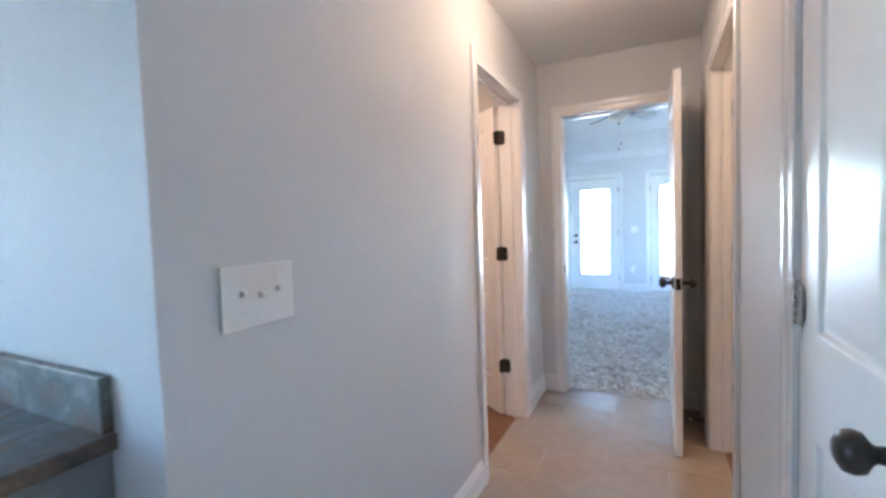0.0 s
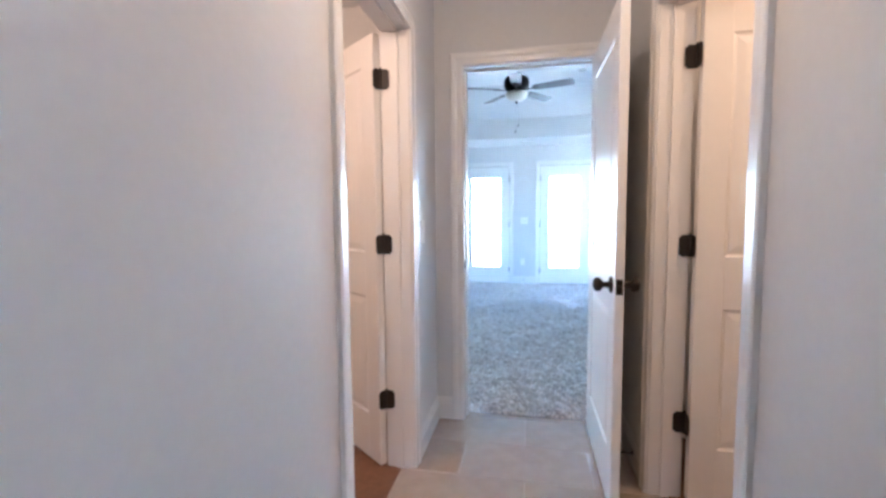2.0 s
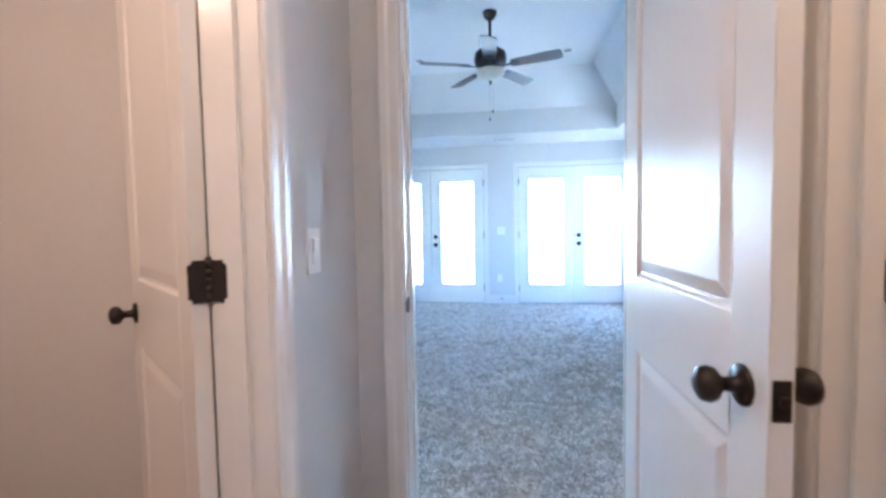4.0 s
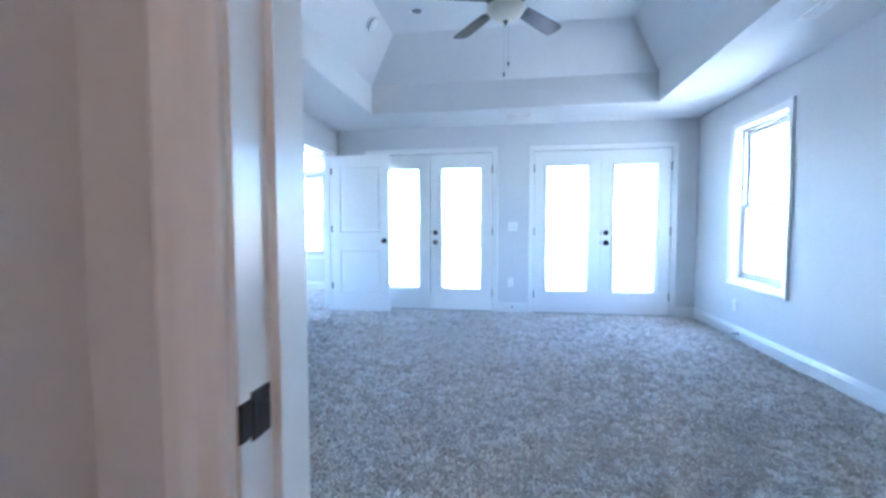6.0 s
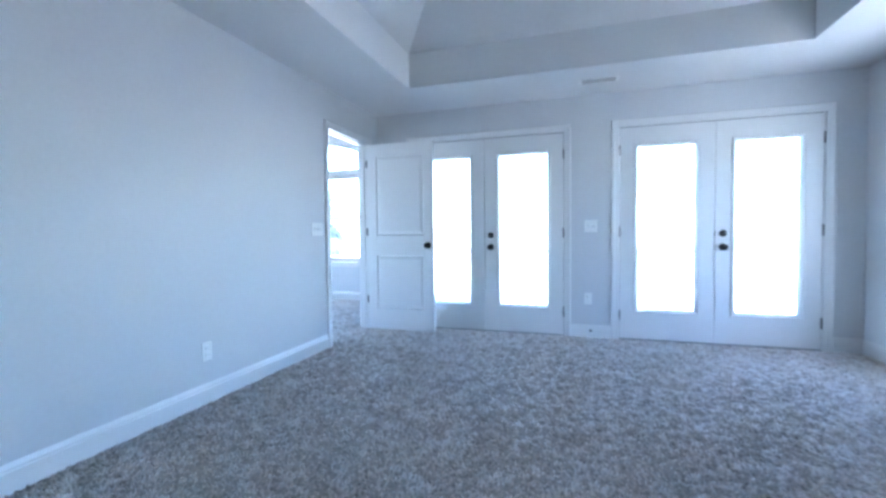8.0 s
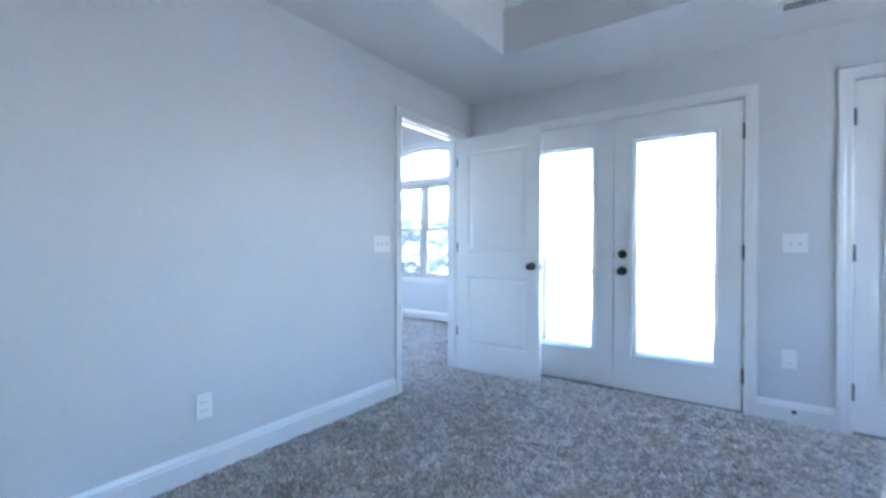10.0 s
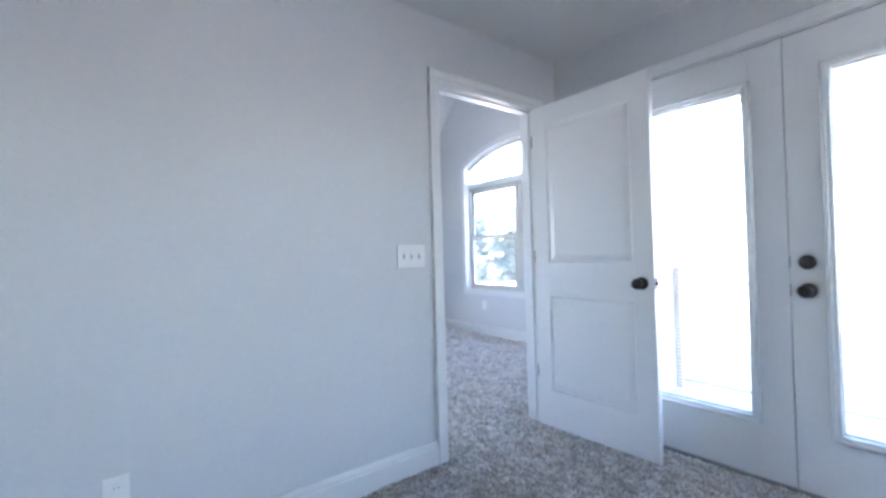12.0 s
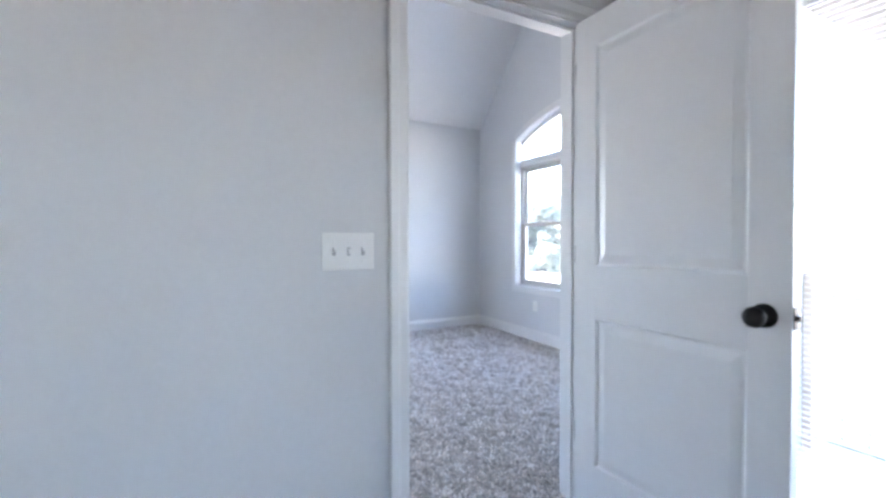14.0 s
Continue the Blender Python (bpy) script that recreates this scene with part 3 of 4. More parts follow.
def hung_window(label, along, a0, a1, z0, z1, b, meet, out):
    """A double-hung window: taupe frame, two sashes, two panes; b: its inner plane, out: the way outdoors."""
    e = thing("hung_window", label, "window")

    def bx(nm, mat, p, q, c, d, lo, hi, parent=e, bev=0.002):
        c, d = sorted((b + out * c, b + out * d))
        return one_box(nm, mat, parent, *((p, q, c, d) if along == "x" else (c, d, p, q)), lo, hi, bev)
    F, S = 0.028, 0.038
    bx("frame_side", SASH, a0, a0 + F, 0, 0.08, z0, z1)
    bx("frame_side", SASH, a1 - F, a1, 0, 0.08, z0, z1)
    bx("frame_head", SASH, a0 + F, a1 - F, 0, 0.08, z1 - F, z1)
    bx("frame_sill", SASH, a0 + F, a1 - F, 0, 0.08, z0, z0 + F)
    for nm, lo, hi, d0 in (("lower_sash", z0 + F, meet + 0.018, 0.008), ("upper_sash", meet - 0.018, z1 - F, 0.04)):
        s = bx(nm, SASH, a0 + F, a0 + F + S, d0, d0 + 0.03, lo, hi)
        bx("stile", SASH, a1 - F - S, a1 - F, d0, d0 + 0.03, lo, hi, s)
        bx("rail", SASH, a0 + F + S, a1 - F - S, d0, d0 + 0.03, lo, lo + S, s)
        bx("rail", SASH, a0 + F + S, a1 - F - S, d0, d0 + 0.03, hi - S, hi, s)
        g = bx("pane", HAZED, a0 + F + S, a1 - F - S, d0 + 0.012, d0 + 0.018, lo + S, hi - S, s, 0)
        g.visible_shadow = False
    m = (a0 + a1) / 2
    bx("sash_lock", SASH, m - 0.03, m + 0.03, -0.012, 0.012, meet + 0.018, meet + 0.03)
    return e


# two added windows, never in view, that only brighten the side room
hung_window("unseen double-hung window added to brighten the side room", "y", 6.0, 7.15, 0.6, 2.1, NX0 - 0.05, 1.335, -1)
hung_window("unseen double-hung window added to brighten the side room", "y", 7.15, 8.3, 0.6, 2.1, NX0 - 0.05, 1.335, -1)
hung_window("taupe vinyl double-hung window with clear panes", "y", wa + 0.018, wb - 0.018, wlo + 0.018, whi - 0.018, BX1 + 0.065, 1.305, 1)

# ---- side room window: two hung windows under an arched transom ----
TB = 2.02
arch = thing("window_2", "white arched casing round a twin window with an arched transom", "window frame", kind="structure")


def arc_band(bm, r_in, r_out, y0, y1, x0=WX0, x1=WX1, steps=28):
    cz = WTOP - ARC_R
    half = math.asin(min(1.0, (x1 - x0) / 2 / ARC_R))
    rows = []
    for a in np.linspace(-half, half, steps):
        rows.append([bm.verts.new((WXC + r * math.sin(a), y, cz + r * math.cos(a))) for r, y in ((r_in, y0), (r_out, y0), (r_out, y1), (r_in, y1))])
    for p, q in zip(rows, rows[1:]):
        for i in range(4):
            j = (i + 1) % 4
            bm.faces.new((p[i], p[j], q[j], q[i]))
    bm.faces.new(rows[0]), bm.faces.new(rows[-1][::-1])
    return bm


part("arched_casing", arc_band(bmesh.new(), ARC_R - 0.006, ARC_R + 0.066, NY - 0.019, NY), TRIM, arch)
one_box("casing", TRIM, arch, WX0 - 0.064, WX0 + 0.006, NY - 0.019, NY, WZ0 + 0.006, WSPR + 0.01, 0.004)
one_box("casing", TRIM, arch, WX1 - 0.006, WX1 + 0.064, NY - 0.019, NY, WZ0 + 0.006, WSPR + 0.01, 0.004)
one_box("bottom_casing", TRIM, arch, WX0 - 0.064, WX1 + 0.064, NY - 0.021, NY, WZ0 - 0.064, WZ0 + 0.006, 0.004)
one_box("sill", TRIM, arch, WX0 + 0.016, WX1 - 0.016, NY + 0.001, NY + 0.14, WZ0 - 0.002, WZ0 + 0.016, 0.002)
one_box("jamb", TRIM, arch, WX0, WX0 + 0.016, NY, NY + 0.14, WZ0, WSPR)
one_box("jamb", TRIM, arch, WX1 - 0.016, WX1, NY, NY + 0.14, WZ0, WSPR)
part("arched_jamb", arc_band(bmesh.new(), ARC_R - 0.016, ARC_R, NY + 0.001, NY + 0.14), TRIM, arch)
one_box("transom_bar", TRIM, arch, WX0 + 0.016, WX1 - 0.016, NY + 0.05, NY + 0.14, TB, TB + 0.085, 0.004)
one_box("mullion", SASH, arch, WXC - 0.008, WXC + 0.008, NY + 0.058, NY + 0.14, WZ0 + 0.016, TB, 0.002, "narrow taupe mullion")
part("transom_frame", arc_band(bmesh.new(), ARC_R - 0.05, ARC_R - 0.0165, NY + 0.06, NY + 0.12), SASH, arch, "taupe arched frame")
bm = bmesh.new()
xs = np.linspace(WX0 + 0.02, WX1 - 0.02, 20)
lo = [bm.verts.new((x, NY + 0.09, TB + 0.08)) for x in xs]
hi = [bm.verts.new((x, NY + 0.09, arch_z(x) - 0.03)) for x in xs]
for i in range(len(xs) - 1):
    bm.faces.new((lo[i], lo[i + 1], hi[i + 1], hi[i]))
ext = bmesh.ops.extrude_face_region(bm, geom=bm.faces[:])["geom"]
bmesh.ops.translate(bm, verts=[v for v in ext if isinstance(v, bmesh.types.BMVert)], vec=(0, 0.005, 0))
p = part("transom_pane", bm, GLASS, arch, "clear arched glass pane")
p.visible_shadow = False
hung_window("taupe double-hung window beneath the arched transom", "x", WX0 + 0.016, WXC - 0.008, WZ0 + 0.016, TB, NY + 0.06, 1.335, 1)
hung_window("taupe double-hung window beneath the arched transom", "x", WXC + 0.008, WX1 - 0.016, WZ0 + 0.016, TB, NY + 0.06, 1.335, 1)


# ---- ceiling fan ----
def ceiling_fan(x, y):
    e = thing("ceiling_fan", "dark bronze five-blade ceiling fan with a frosted bowl light", "ceiling fan")
    part("canopy", lathe(bmesh.new(), [(0.0, 3.05), (0.03, 3.05), (0.055, 3.08), (0.065, 3.12)], 24), BRONZE, e)
    part("downrod", lathe(bmesh.new(), [(0.0125, 2.79), (0.0125, 3.06)], 12), BRONZE, e)
    part("motor", lathe(bmesh.new(), [(0.028, 2.835), (0.034, 2.82), (0.036, 2.80), (0.10, 2.785), (0.136, 2.755), (0.145, 2.72), (0.145, 2.68), (0.130, 2.645), (0.10, 2.62), (0.095, 2.598)], 32), BRONZE, e)
    part("bowl", lathe(bmesh.new(), [(0.120, 2.602), (0.130, 2.596), (0.127, 2.575), (0.108, 2.543), (0.068, 2.517), (0.02, 2.506), (0.0, 2.505)], 32), FROST, e, "cream alabaster glass bowl")
    part("finial", lathe(bmesh.new(), [(0.02, 2.51), (0.016, 2.498), (0.009, 2.49), (0.007, 2.478), (0.0, 2.472)], 14), BRONZE, e)
    for k in range(5):
        a = radians(-18 + 72 * k)
        m = Matrix.Rotation(a, 4, "Z") @ Matrix.Translation((0, 0, 2.635)) @ Matrix.Rotation(radians(-12), 4, "X")
        b = bmesh.new()
        out = [(0.20, -0.052), (0.30, -0.060), (0.50, -0.068), (0.605, -0.069), (0.632, -0.060), (0.645, -0.03)]
        loop = out + [(u, -v) for u, v in out[::-1]]
        top = [b.verts.new((u, v, 0.003)) for u, v in loop]
        bot = [b.verts.new((u, v, -0.003)) for u, v in loop]
        b.faces.new(top), b.faces.new(bot[::-1])
        for i in range(len(loop)):
            j = (i + 1) % len(loop)
            b.faces.new((top[i], bot[i], bot[j], top[j]))
        b.transform(m)
        bl = part("blade", b, WALNUT, e, "dark walnut fan blade")
        b = bmesh.new()
        box(b, 0.09, 0.27, -0.014, 0.014, -0.012, -0.004, 0.002)
        box(b, 0.19, 0.27, -0.036, 0.036, -0.009, -0.0035, 0.002)
        b.transform(m)
        part("blade_iron", b, BRONZE, bl)
    for dx, z0 in ((-0.012, 2.20), (0.018, 2.27)):
        b = bmesh.new()
        n = int((2.56 - z0) / 0.006)
        for i in range(n):
            lathe(b, [(0.0006, z0 + 0.006 * i), (0.0019, z0 + 0.006 * i + 0.003), (0.0006, z0 + 0.006 * i + 0.006)], 5, Matrix.Translation((dx, 0.10, 0)))
        c = part("pull_chain", b, NICKEL, e)
        part("chain_fob", lathe(bmesh.new(), [(0.002, z0 + 0.004), (0.007, z0 - 0.006), (0.006, z0 - 0.022), (0.002, z0 - 0.03)], 10, Matrix.Translation((dx, 0.10, 0))), BRONZE, c)
    e.location = (x, y, 0)
    return e


ceiling_fan(-0.335, 6.45)


def can_light(x, y, m):
    e = thing("recessed_light", "round white recessed ceiling light", "ceiling light", "recessed lights in the tray ceiling")
    part("trim_ring", lathe(bmesh.new(), [(0.072, 0), (0.072, -0.004), (0.064, -0.007), (0.048, -0.004), (0.046, 0)], 24), PLASTIC, e)
    part("baffle", lathe(bmesh.new(), [(0.047, -0.003), (0.034, -0.001), (0.0, -0.0005)], 24), NICKEL, e, "dull silver baffle")
    e.matrix_basis = m
    return e


for x, y in ((-1.17, 7.46), (0.50, 7.46), (-1.17, 5.5), (0.50, 5.5)):
    can_light(x, y, pose(x, y, TF - 0.001))

# ---- vent, switches, outlets, stops ----
vent = thing("ceiling_vent", "white slotted air vent in the ceiling border", "air vent")
part("frame", box(bmesh.new(), -0.17, 0.17, -0.056, 0.056, -0.008, 0, 0.003), PLASTIC, vent)
# dark plates on the closed frame paint the shade behind the slats
for k in range(2):
    part("opening", box(bmesh.new(), -0.14 + 0.145 * k, -0.005 + 0.145 * k, -0.036, 0.036, -0.0092, -0.0075), SLOT, vent, "dark plate for the shade behind the louvres")
for k in range(5):
    t = box(bmesh.new(), -0.14, 0.14, -0.0045, 0.0045, -0.0007, 0.0007)
    t.transform(Matrix.Translation((0, -0.03 + 0.015 * k, -0.012)) @ Matrix.Rotation(radians(35), 4, "X"))
    part("slat", t, PLASTIC, vent)
vent.location = (-0.21, 8.60, CH)
copy_thing(vent, pose(1.50, 6.31, CH, 0, 0, 90))
alarm = thing("smoke_alarm", "round white smoke alarm on the sloping ceiling", "smoke alarm")
part("base", lathe(bmesh.new(), [(0.068, 0), (0.068, 0.012), (0.062, 0.02)], 28), PLASTIC, alarm)
part("cover", lathe(bmesh.new(), [(0.060, 0.018), (0.056, 0.034), (0.042, 0.042), (0.0, 0.043)], 28), PLASTIC, alarm)
# a dark ring round the solid cover paints the shaded slot
part("grille_ring", lathe(bmesh.new(), [(0.0605, 0.020), (0.0610, 0.024), (0.0595, 0.026)], 28), SLOT, alarm, "dark ring for the shade in the sensor slot")
alarm.matrix_basis = Matrix.Translation((-1.60, 7.42, TZ + 1.15 * (-1.60 - TX0))) @ Vector((1.15, 0, -1)).to_track_quat("Z", "Y").to_matrix().to_4x4()

wall_plate("white three-gang toggle switch plate on the hall wall", 3, "switch", pose(L, 1.207, 1.137, 0, 0, -90), 0.186, 0.132, PLASTIC)
wall_plate("white single switch plate beside the closet door", 1, "switch", pose(L, 3.475, 1.13, 0, 0, -90))
wall_plate("white three-gang toggle switch plate beside the doorway", 3, "switch", pose(BX0, 7.815, 1.104, 0, 0, -90))
wall_plate("white two-gang switch plate between the glazed doors", 2, "switch", pose(-0.265, BY1, 1.112, 0, 0, 180))
wall_plate("white outlet low on the wall between the glazed doors", 1, "outlet", pose(-0.29, BY1, 0.39, 0, 0, 180))
wall_plate("white duplex outlet low on the bedroom wall", 1, "outlet", pose(BX0, 6.60, 0.33, 0, 0, -90))
wall_plate("white duplex outlet below the bedroom window", 1, "outlet", pose(BX1, 8.06, 0.33, 0, 0, 90))
wall_plate("white duplex outlet below the arched window", 1, "outlet", pose(-5.09, NY, 0.40, 0, 0, 180))
stop_spring("dark spring door stop on the baseboard", pose(-0.265, BY1 - 0.013, 0.07, 0, 0, 180))
stop_spring("dark spring door stop on the baseboard", pose(BX1 - 0.013, 7.95, 0.07, 0, 0, 90))
stop_spring("dark spring door stop on the hall baseboard", pose(R - 0.013, 3.46, 0.07, 0, 0, 90))

# ---- counter in the first room ----
counter = thing("counter_cabinet", "grey base cabinet against the kitchen wall", "cabinet")
one_box("body", CABINET, counter, -2.9, -0.885, 0.39, KY1 - 0.002, 0.09, 0.872, 0.002)
one_box("toe_kick", CABINET, counter, -2.9, -0.90, 0.46, KY1 - 0.002, 0.0, 0.09)
top = thing("countertop", "speckled grey-brown granite countertop with backsplash", "countertop")
part("slab", box(bmesh.new(), -2.92, -0.862, 0.36, KY1 - 0.001, 0.872, 0.905, 0.006), GRANITE, top)
part("backsplash", box(bmesh.new(), -2.92, -0.872, KY1 - 0.022, KY1 - 0.001, 0.905, 1.012, 0.003), GRANITE, top)

# ---- outdoors ----
bm = bmesh.new()
box(bm, -400, 400, -400, 400, -0.75, -0.55)
tagged(part("ground", bm, GRASS), "pale bare soil of a new building plot", "ground", kind="structure")
PX0, PX1, PY1 = NX1 + 0.12, 4.2, 10.85
porch = tagged(one_box("porch_floor", DECK, None, PX0, PX1, BY1 + 0.15, PY1, -0.5, -0.15), "pale concrete floor of the covered porch", "porch", kind="structure")
soffit = thing("porch_ceiling", "brown stained grooved porch soffit", "ceiling", kind="structure")
bm = bmesh.new()
y = BY1 + 0.15
while y < 11.65:
    box(bm, PX0, PX1, y, y + 0.064, 2.56, 2.60)
    box(bm, PX0, PX1, y + 0.064, y + 0.07, 2.575, 2.60)
    y += 0.07
part("soffit_boards", bm, PORCHCEIL, soffit)
rail = thing("porch_railing", "weathered porch railing with slim balusters", "railing")
one_box("top_rail", RAILM, rail, PX0 + 0.068, PX1, 10.66, 10.73, 0.785, 0.815, 0.004)
one_box("bottom_rail", RAILM, rail, PX0 + 0.068, PX1, 10.68, 10.72, -0.09, -0.06, 0.004)
for x, half in ((PX0 + 0.044, 0.024), (-0.1, 0.045), (2.0, 0.045), (4.15, 0.045)):
    one_box("post", WOODPOST, rail, x - half, x + half, 10.65, 10.74, -0.15, 0.94, 0.006)
bal = bpy.data.meshes.new("baluster")
b = box(bmesh.new(), -0.008, 0.008, -0.008, 0.008, -0.06, 0.785)
b.to_mesh(bal), b.free()
bal.materials.append(SOFFIT)
for i in range(54):
    o = new("baluster", bal)
    o.parent, o.location = rail, (PX0 + 0.2 + 0.12 * i, 10.70, 0)
# lap siding on the porch side of the projecting room
siding = thing("lap_siding", "white horizontal lap siding on the projecting room", "siding", kind="structure")
lap = bpy.data.meshes.new("siding_board")
b = bmesh.new()
vs = [b.verts.new((x, y, z)) for y in (BY1 + 0.155, NY + 0.15) for x, z in ((0.001, 0), (0.016, 0), (0.006, 0.115), (0.001, 0.115))]
for i in range(4):
    j = (i + 1) % 4
    b.faces.new((vs[i], vs[j], vs[4 + j], vs[4 + i]))
b.faces.new(vs[:4][::-1]), b.faces.new(vs[4:])
bmesh.ops.recalc_face_normals(b, faces=b.faces)
b.to_mesh(lap), b.free()
lap.materials.append(SOFFIT)
for k in range(25):
    o = new("siding_board", lap)
    o.parent, o.location = siding, (PX0, 0, -0.3 + 0.115 * k)


def tree(x, y, h, seed):
    rnd = random.Random(seed)
    e = thing("tree", "broad leafy green tree beyond the lawn", "tree", "trees beyond the lawn")
    b = bmesh.new()
    lathe(b, [(0.22, 0), (0.16, h * 0.2), (0.11, h * 0.5), (0.03, h * 0.9)], 9)
    for k in range(9):
        a, z = rnd.uniform(0, 6.28), h * rnd.uniform(0.3, 0.7)
        lathe(b, [(0.06, 0), (0.015, h * 0.33)], 6, Matrix.Translation((0, 0, z)) @ Matrix.Rotation(a, 4, "Z") @ Matrix.Rotation(radians(rnd.uniform(35, 65)), 4, "Y"))
    part("trunk", b, BARK, e)
    vs, fs = [], []
    clumps = []
    for k in range(60):
        a, u = rnd.uniform(0, 6.28), rnd.random()
        rr = h * 0.38 * math.sqrt(rnd.random())
        clumps.append((rr * math.cos(a), rr * math.sin(a), h * (0.08 + 0.72 * u) - rr * 0.2, h * rnd.uniform(0.07, 0.13)))
    for cx, cy, cz, cr in clumps:
        for k in range(130):
            d = Vector((rnd.gauss(0, 1), rnd.gauss(0, 1), rnd.gauss(0, 0.8))).normalized() * cr * rnd.uniform(0.4, 1.1)
            c = Vector((cx, cy, cz)) + d
            u = Vector((rnd.gauss(0, 1), rnd.gauss(0, 1), rnd.gauss(0, 1))).normalized() * rnd.uniform(0.12, 0.26)
            v = u.orthogonal().normalized() * u.length * 0.6
            i = len(vs)
            vs += [c - u, c + v, c + u, c - v]
            fs.append((i, i + 1, i + 2, i + 3))
    d = bpy.data.meshes.new("crown")
    d.from_pydata(vs, [], fs)
    d.materials.append(LEAF)
    o = new("crown", d)
    o.parent = e
    e.location = (x, y, -0.56)
    return e


for i, (x, y, h) in enumerate(((-20, 24, 5.2), (-24, 27, 6), (-28, 24, 6.5), (-26, 31, 7), (-31, 28, 7), (-17.5, 27, 4.8), (-33, 22, 6), (-22, 22, 4.2),
                                (-27, 38, 7.5), (-34, 42, 8), (-41, 38, 8), (-38, 33, 7), (-21, 34, 6.5))):
    tree(x, y, h, i)


# ---- lamps of the inner rooms ----
def flush_light(x, y, z, watts, colour=WARM):
    e = thing("ceiling_light", "round flush ceiling light with a frosted dome", "ceiling light")
    part("base", lathe(bmesh.new(), [(0.15, 0), (0.15, -0.02), (0.14, -0.025)], 24), BRONZE, e)
    part("dome", lathe(bmesh.new(), [(0.135, -0.025), (0.12, -0.05), (0.07, -0.075), (0.0, -0.083)], 24), FROST, e, "frosted glass dome")
    e.location = (x, y, z)
    lamp("warm_bulb", x, y, z - 0.16, watts, colour, 0.12)


flush_light(-0.25, 2.45, HH, 0.36)
flush_light(-1.5, 2.4, HH, 0.72, (1.0, 0.56, 0.32))
flush_light(1.3, 2.7, HH, 0.6, (1.0, 0.54, 0.27))

# ---- hall floor tiles ----
tiles = {}


def tile(x0, x1, y0, y1):
    w, d = round(x1 - x0 - 0.004, 4), round(y1 - y0 - 0.004, 4)
    if w < 0.01 or d < 0.01:
        return
    if (w, d) not in tiles:
        me = bpy.data.meshes.new("tile")
        b = box(bmesh.new(), -w / 2, w / 2, -d / 2, d / 2, -0.008, 0.0)
        bmesh.ops.bevel(b, geom=[e for e in b.edges if all(v.co.z > -0.001 for v in e.verts)], offset=0.0015, segments=1, affect="EDGES")
        b.to_mesh(me), b.free()
        me.materials.append(TILE)
        tiles[w, d] = me
    o = new("tile", tiles[w, d])
    o.parent, o.location = floor_hall, ((x0 + x1) / 2, (y0 + y1) / 2, 0)


for k in range(-7, 4):
    y0, y1 = 2.945 + 0.305 * k, 2.945 + 0.305 * (k + 1)
    y0, y1 = max(y0, KY1), min(y1, EY0 + 0.10)
    if y1 <= y0:
        continue
    x = -0.2 - 0.61 * 2 + (0.305 if k % 2 else 0)
    while x < R + 0.06:
        a, b_ = max(x, L - 0.06), min(x + 0.61, R + 0.06)
        if b_ > a:
            tile(a, b_, y0, y1)
        x += 0.61


# ---- carpet pile ----
def pile_material():
    m = bpy.data.materials.new("carpet_yarn")
    m.use_nodes = True
    n, l = m.node_tree.nodes, m.node_tree.links
    b = n["Principled BSDF"]
    b.inputs["Roughness"].default_value = 0.55
    b.inputs["Specular IOR Level"].default_value = 0.75
    b.inputs["Sheen Weight"].default_value = 1.0
    b.inputs["Sheen Roughness"].default_value = 0.5
    g = n.new("ShaderNodeNewGeometry")
    r = n.new("ShaderNodeValToRGB")
    r.color_ramp.elements[0].color, r.color_ramp.elements[1].color = (0.25, 0.21, 0.18, 1), (0.87, 0.80, 0.725, 1)
    e = r.color_ramp.elements.new(0.5)
    e.color = (0.645, 0.57, 0.51, 1)
    l.new(g.outputs["Random Per Island"], r.inputs[0])
    t = n.new("ShaderNodeTexNoise")
    t.inputs["Scale"].default_value, t.inputs["Detail"].default_value, t.inputs["Roughness"].default_value = 48, 3, 0.7
    tc = n.new("ShaderNodeTexCoord")
    l.new(tc.outputs["Object"], t.inputs["Vector"])
    mr = n.new("ShaderNodeMapRange")
    mr.inputs["From Min"].default_value, mr.inputs["From Max"].default_value = 0.3, 0.7
    mr.inputs["To Min"].default_value, mr.inputs["To Max"].default_value = 0.66, 1.3
    l.new(t.outputs["Fac"], mr.inputs["Value"])
    sc = n.new("ShaderNodeVectorMath")
    sc.operation = "SCALE"
    # brushed patches where feet and the cleaner turned the pile
    t2 = n.new("ShaderNodeTexNoise")
    t2.inputs["Scale"].default_value, t2.inputs["Detail"].default_value, t2.inputs["Distortion"].default_value = 3.2, 4, 0.8
    l.new(tc.outputs["Object"], t2.inputs["Vector"])
    mr2 = n.new("ShaderNodeMapRange")
    mr2.inputs["From Min"].default_value, mr2.inputs["From Max"].default_value = 0.3, 0.7
    mr2.inputs["To Min"].default_value, mr2.inputs["To Max"].default_value = 0.94, 1.06
    l.new(t2.outputs["Fac"], mr2.inputs["Value"])
    mu = n.new("ShaderNodeMath")
    mu.operation = "MULTIPLY"
    l.new(mr.outputs[0], mu.inputs[0]), l.new(mr2.outputs[0], mu.inputs[1])
    l.new(r.outputs[0], sc.inputs[0]), l.new(mu.outputs[0], sc.inputs["Scale"])
    l.new(sc.outputs[0], b.inputs["Base Color"])
    return m


YARN = pile_material()


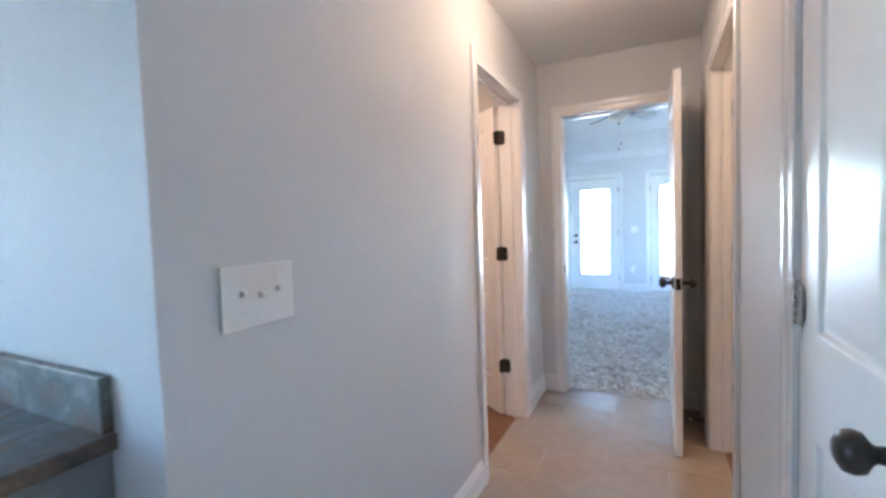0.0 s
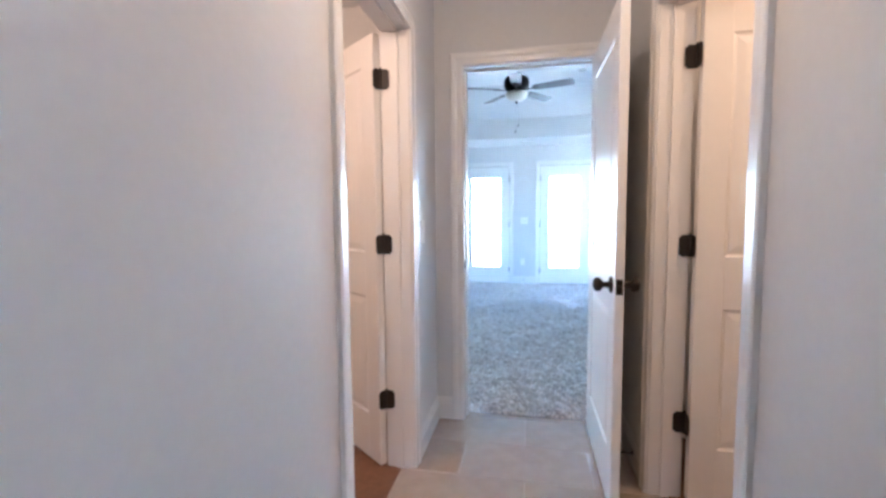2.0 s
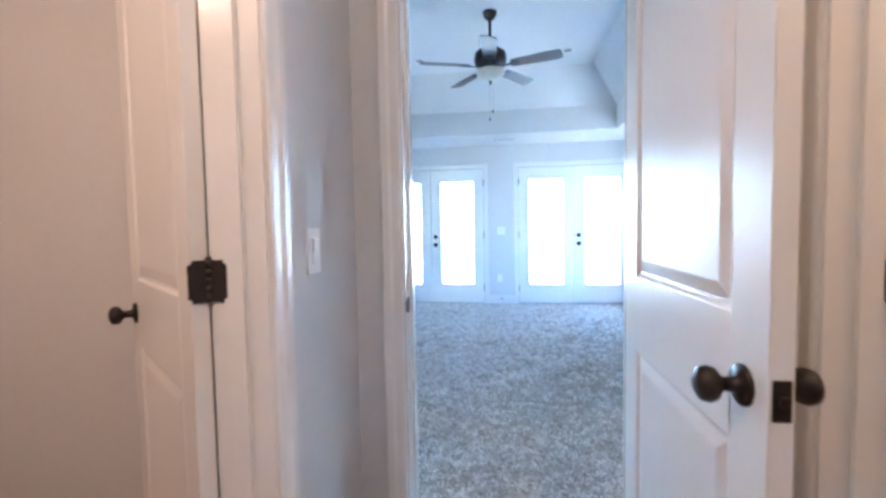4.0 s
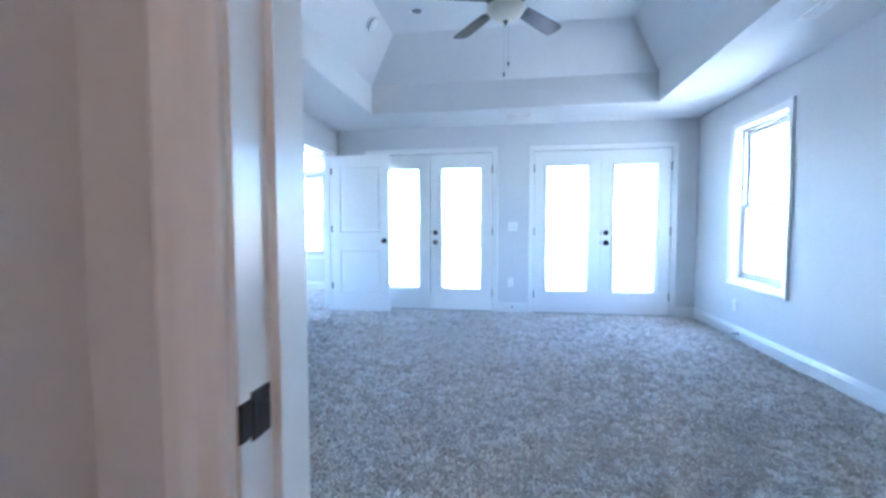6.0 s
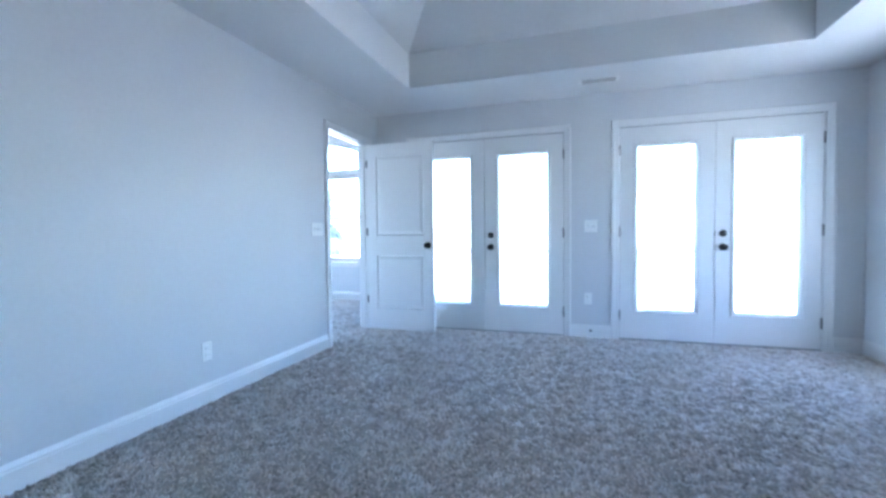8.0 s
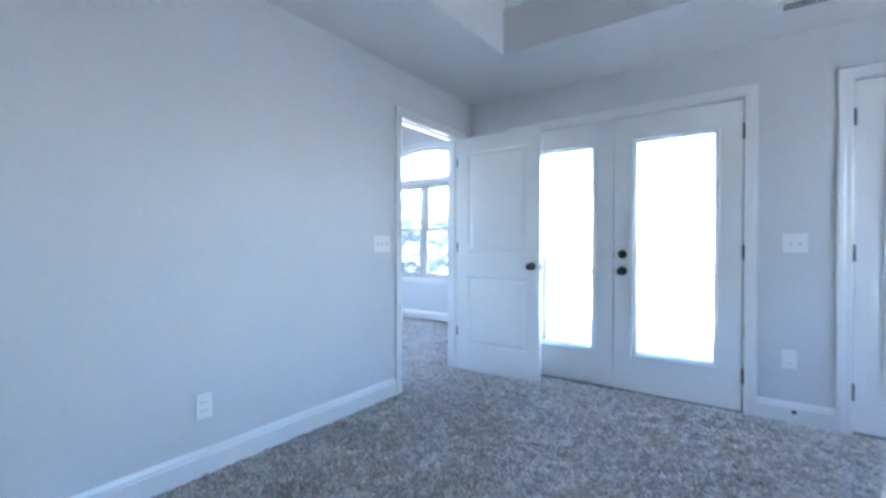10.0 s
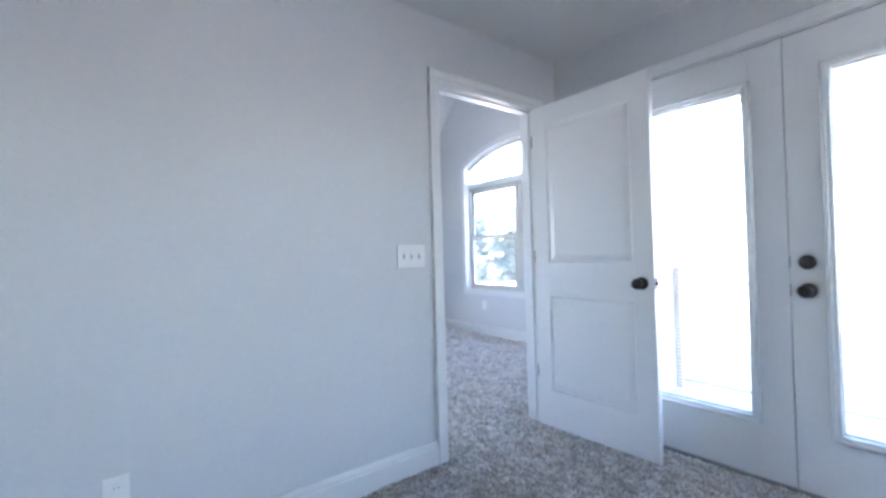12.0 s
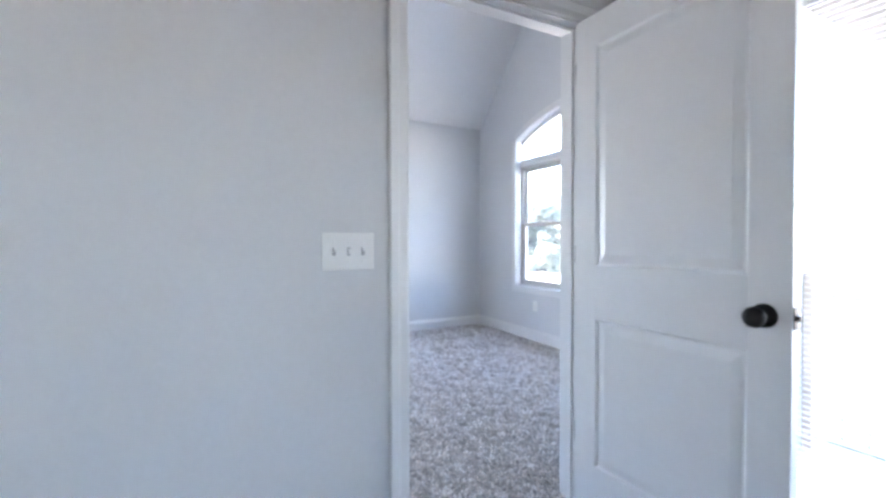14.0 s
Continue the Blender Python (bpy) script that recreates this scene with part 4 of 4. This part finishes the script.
def carpet_pile(name, x0, x1, y0, y1, step, seed):
    """Leaning three-sided tufts of yarn on a jittered grid."""
    rng = np.random.default_rng(seed)
    gx, gy = np.meshgrid(np.arange(x0 + step / 2, x1, step), np.arange(y0 + step / 2, y1, step))
    n = gx.size
    c = np.stack([gx.ravel(), gy.ravel()], 1) + rng.uniform(-0.5, 0.5, (n, 2)) * step
    c[:, 0] = np.clip(c[:, 0], x0 + 0.004, x1 - 0.004)
    c[:, 1] = np.clip(c[:, 1], y0 + 0.004, y1 - 0.004)
    rad = rng.uniform(0.45, 0.95, n) * step
    hgt = rng.uniform(0.006, 0.016, n)
    a0 = rng.uniform(0, 2 * math.pi, n)
    lean = rng.normal(0, 0.007, (n, 2))
    # yarn falls together in clumps a few centimetres wide
    for cell, amount in ((0.03, 0.010), (0.16, 0.0025)):
        nx, ny = int((x1 - x0) / cell) + 3, int((y1 - y0) / cell) + 3
        field = rng.normal(0, amount, (nx, ny, 2))
        u, w = (c[:, 0] - x0) / cell, (c[:, 1] - y0) / cell
        i, j = u.astype(int), w.astype(int)
        fu, fw = (u - i)[:, None], (w - j)[:, None]
        lean += (field[i, j] * (1 - fu) + field[i + 1, j] * fu) * (1 - fw) + (field[i, j + 1] * (1 - fu) + field[i + 1, j + 1] * fu) * fw
    v = np.zeros((n, 4, 3))
    for k in range(3):
        a = a0 + k * 2 * math.pi / 3
        v[:, k, 0], v[:, k, 1], v[:, k, 2] = c[:, 0] + rad * np.cos(a), c[:, 1] + rad * np.sin(a), 0.0005
    v[:, 3, :2], v[:, 3, 2] = c + lean, hgt
    base = (np.arange(n) * 4)[:, None, None]
    tri = base + np.array([[0, 1, 3], [1, 2, 3], [2, 0, 3]])[None]
    me = bpy.data.meshes.new(name)
    me.vertices.add(n * 4), me.loops.add(n * 9), me.polygons.add(n * 3)
    me.vertices.foreach_set("co", v.ravel())
    me.loops.foreach_set("vertex_index", tri.ravel().astype(np.int32))
    me.polygons.foreach_set("loop_start", np.arange(0, n * 9, 3, dtype=np.int32))
    me.update(calc_edges=True)
    me.materials.append(YARN)
    return tagged(new(name, me), "shaggy grey-brown carpet yarn tufts", "carpet", kind="stuff")


carpet_pile("carpet_pile", BX0 + 0.015, BX1 - 0.015, EY0 + 0.10, BY1 - 0.016, 0.0112, 1)
carpet_pile("carpet_pile", NX0 + 0.015, BX0 + 0.015, 6.4, NY - 0.016, 0.0118, 2)
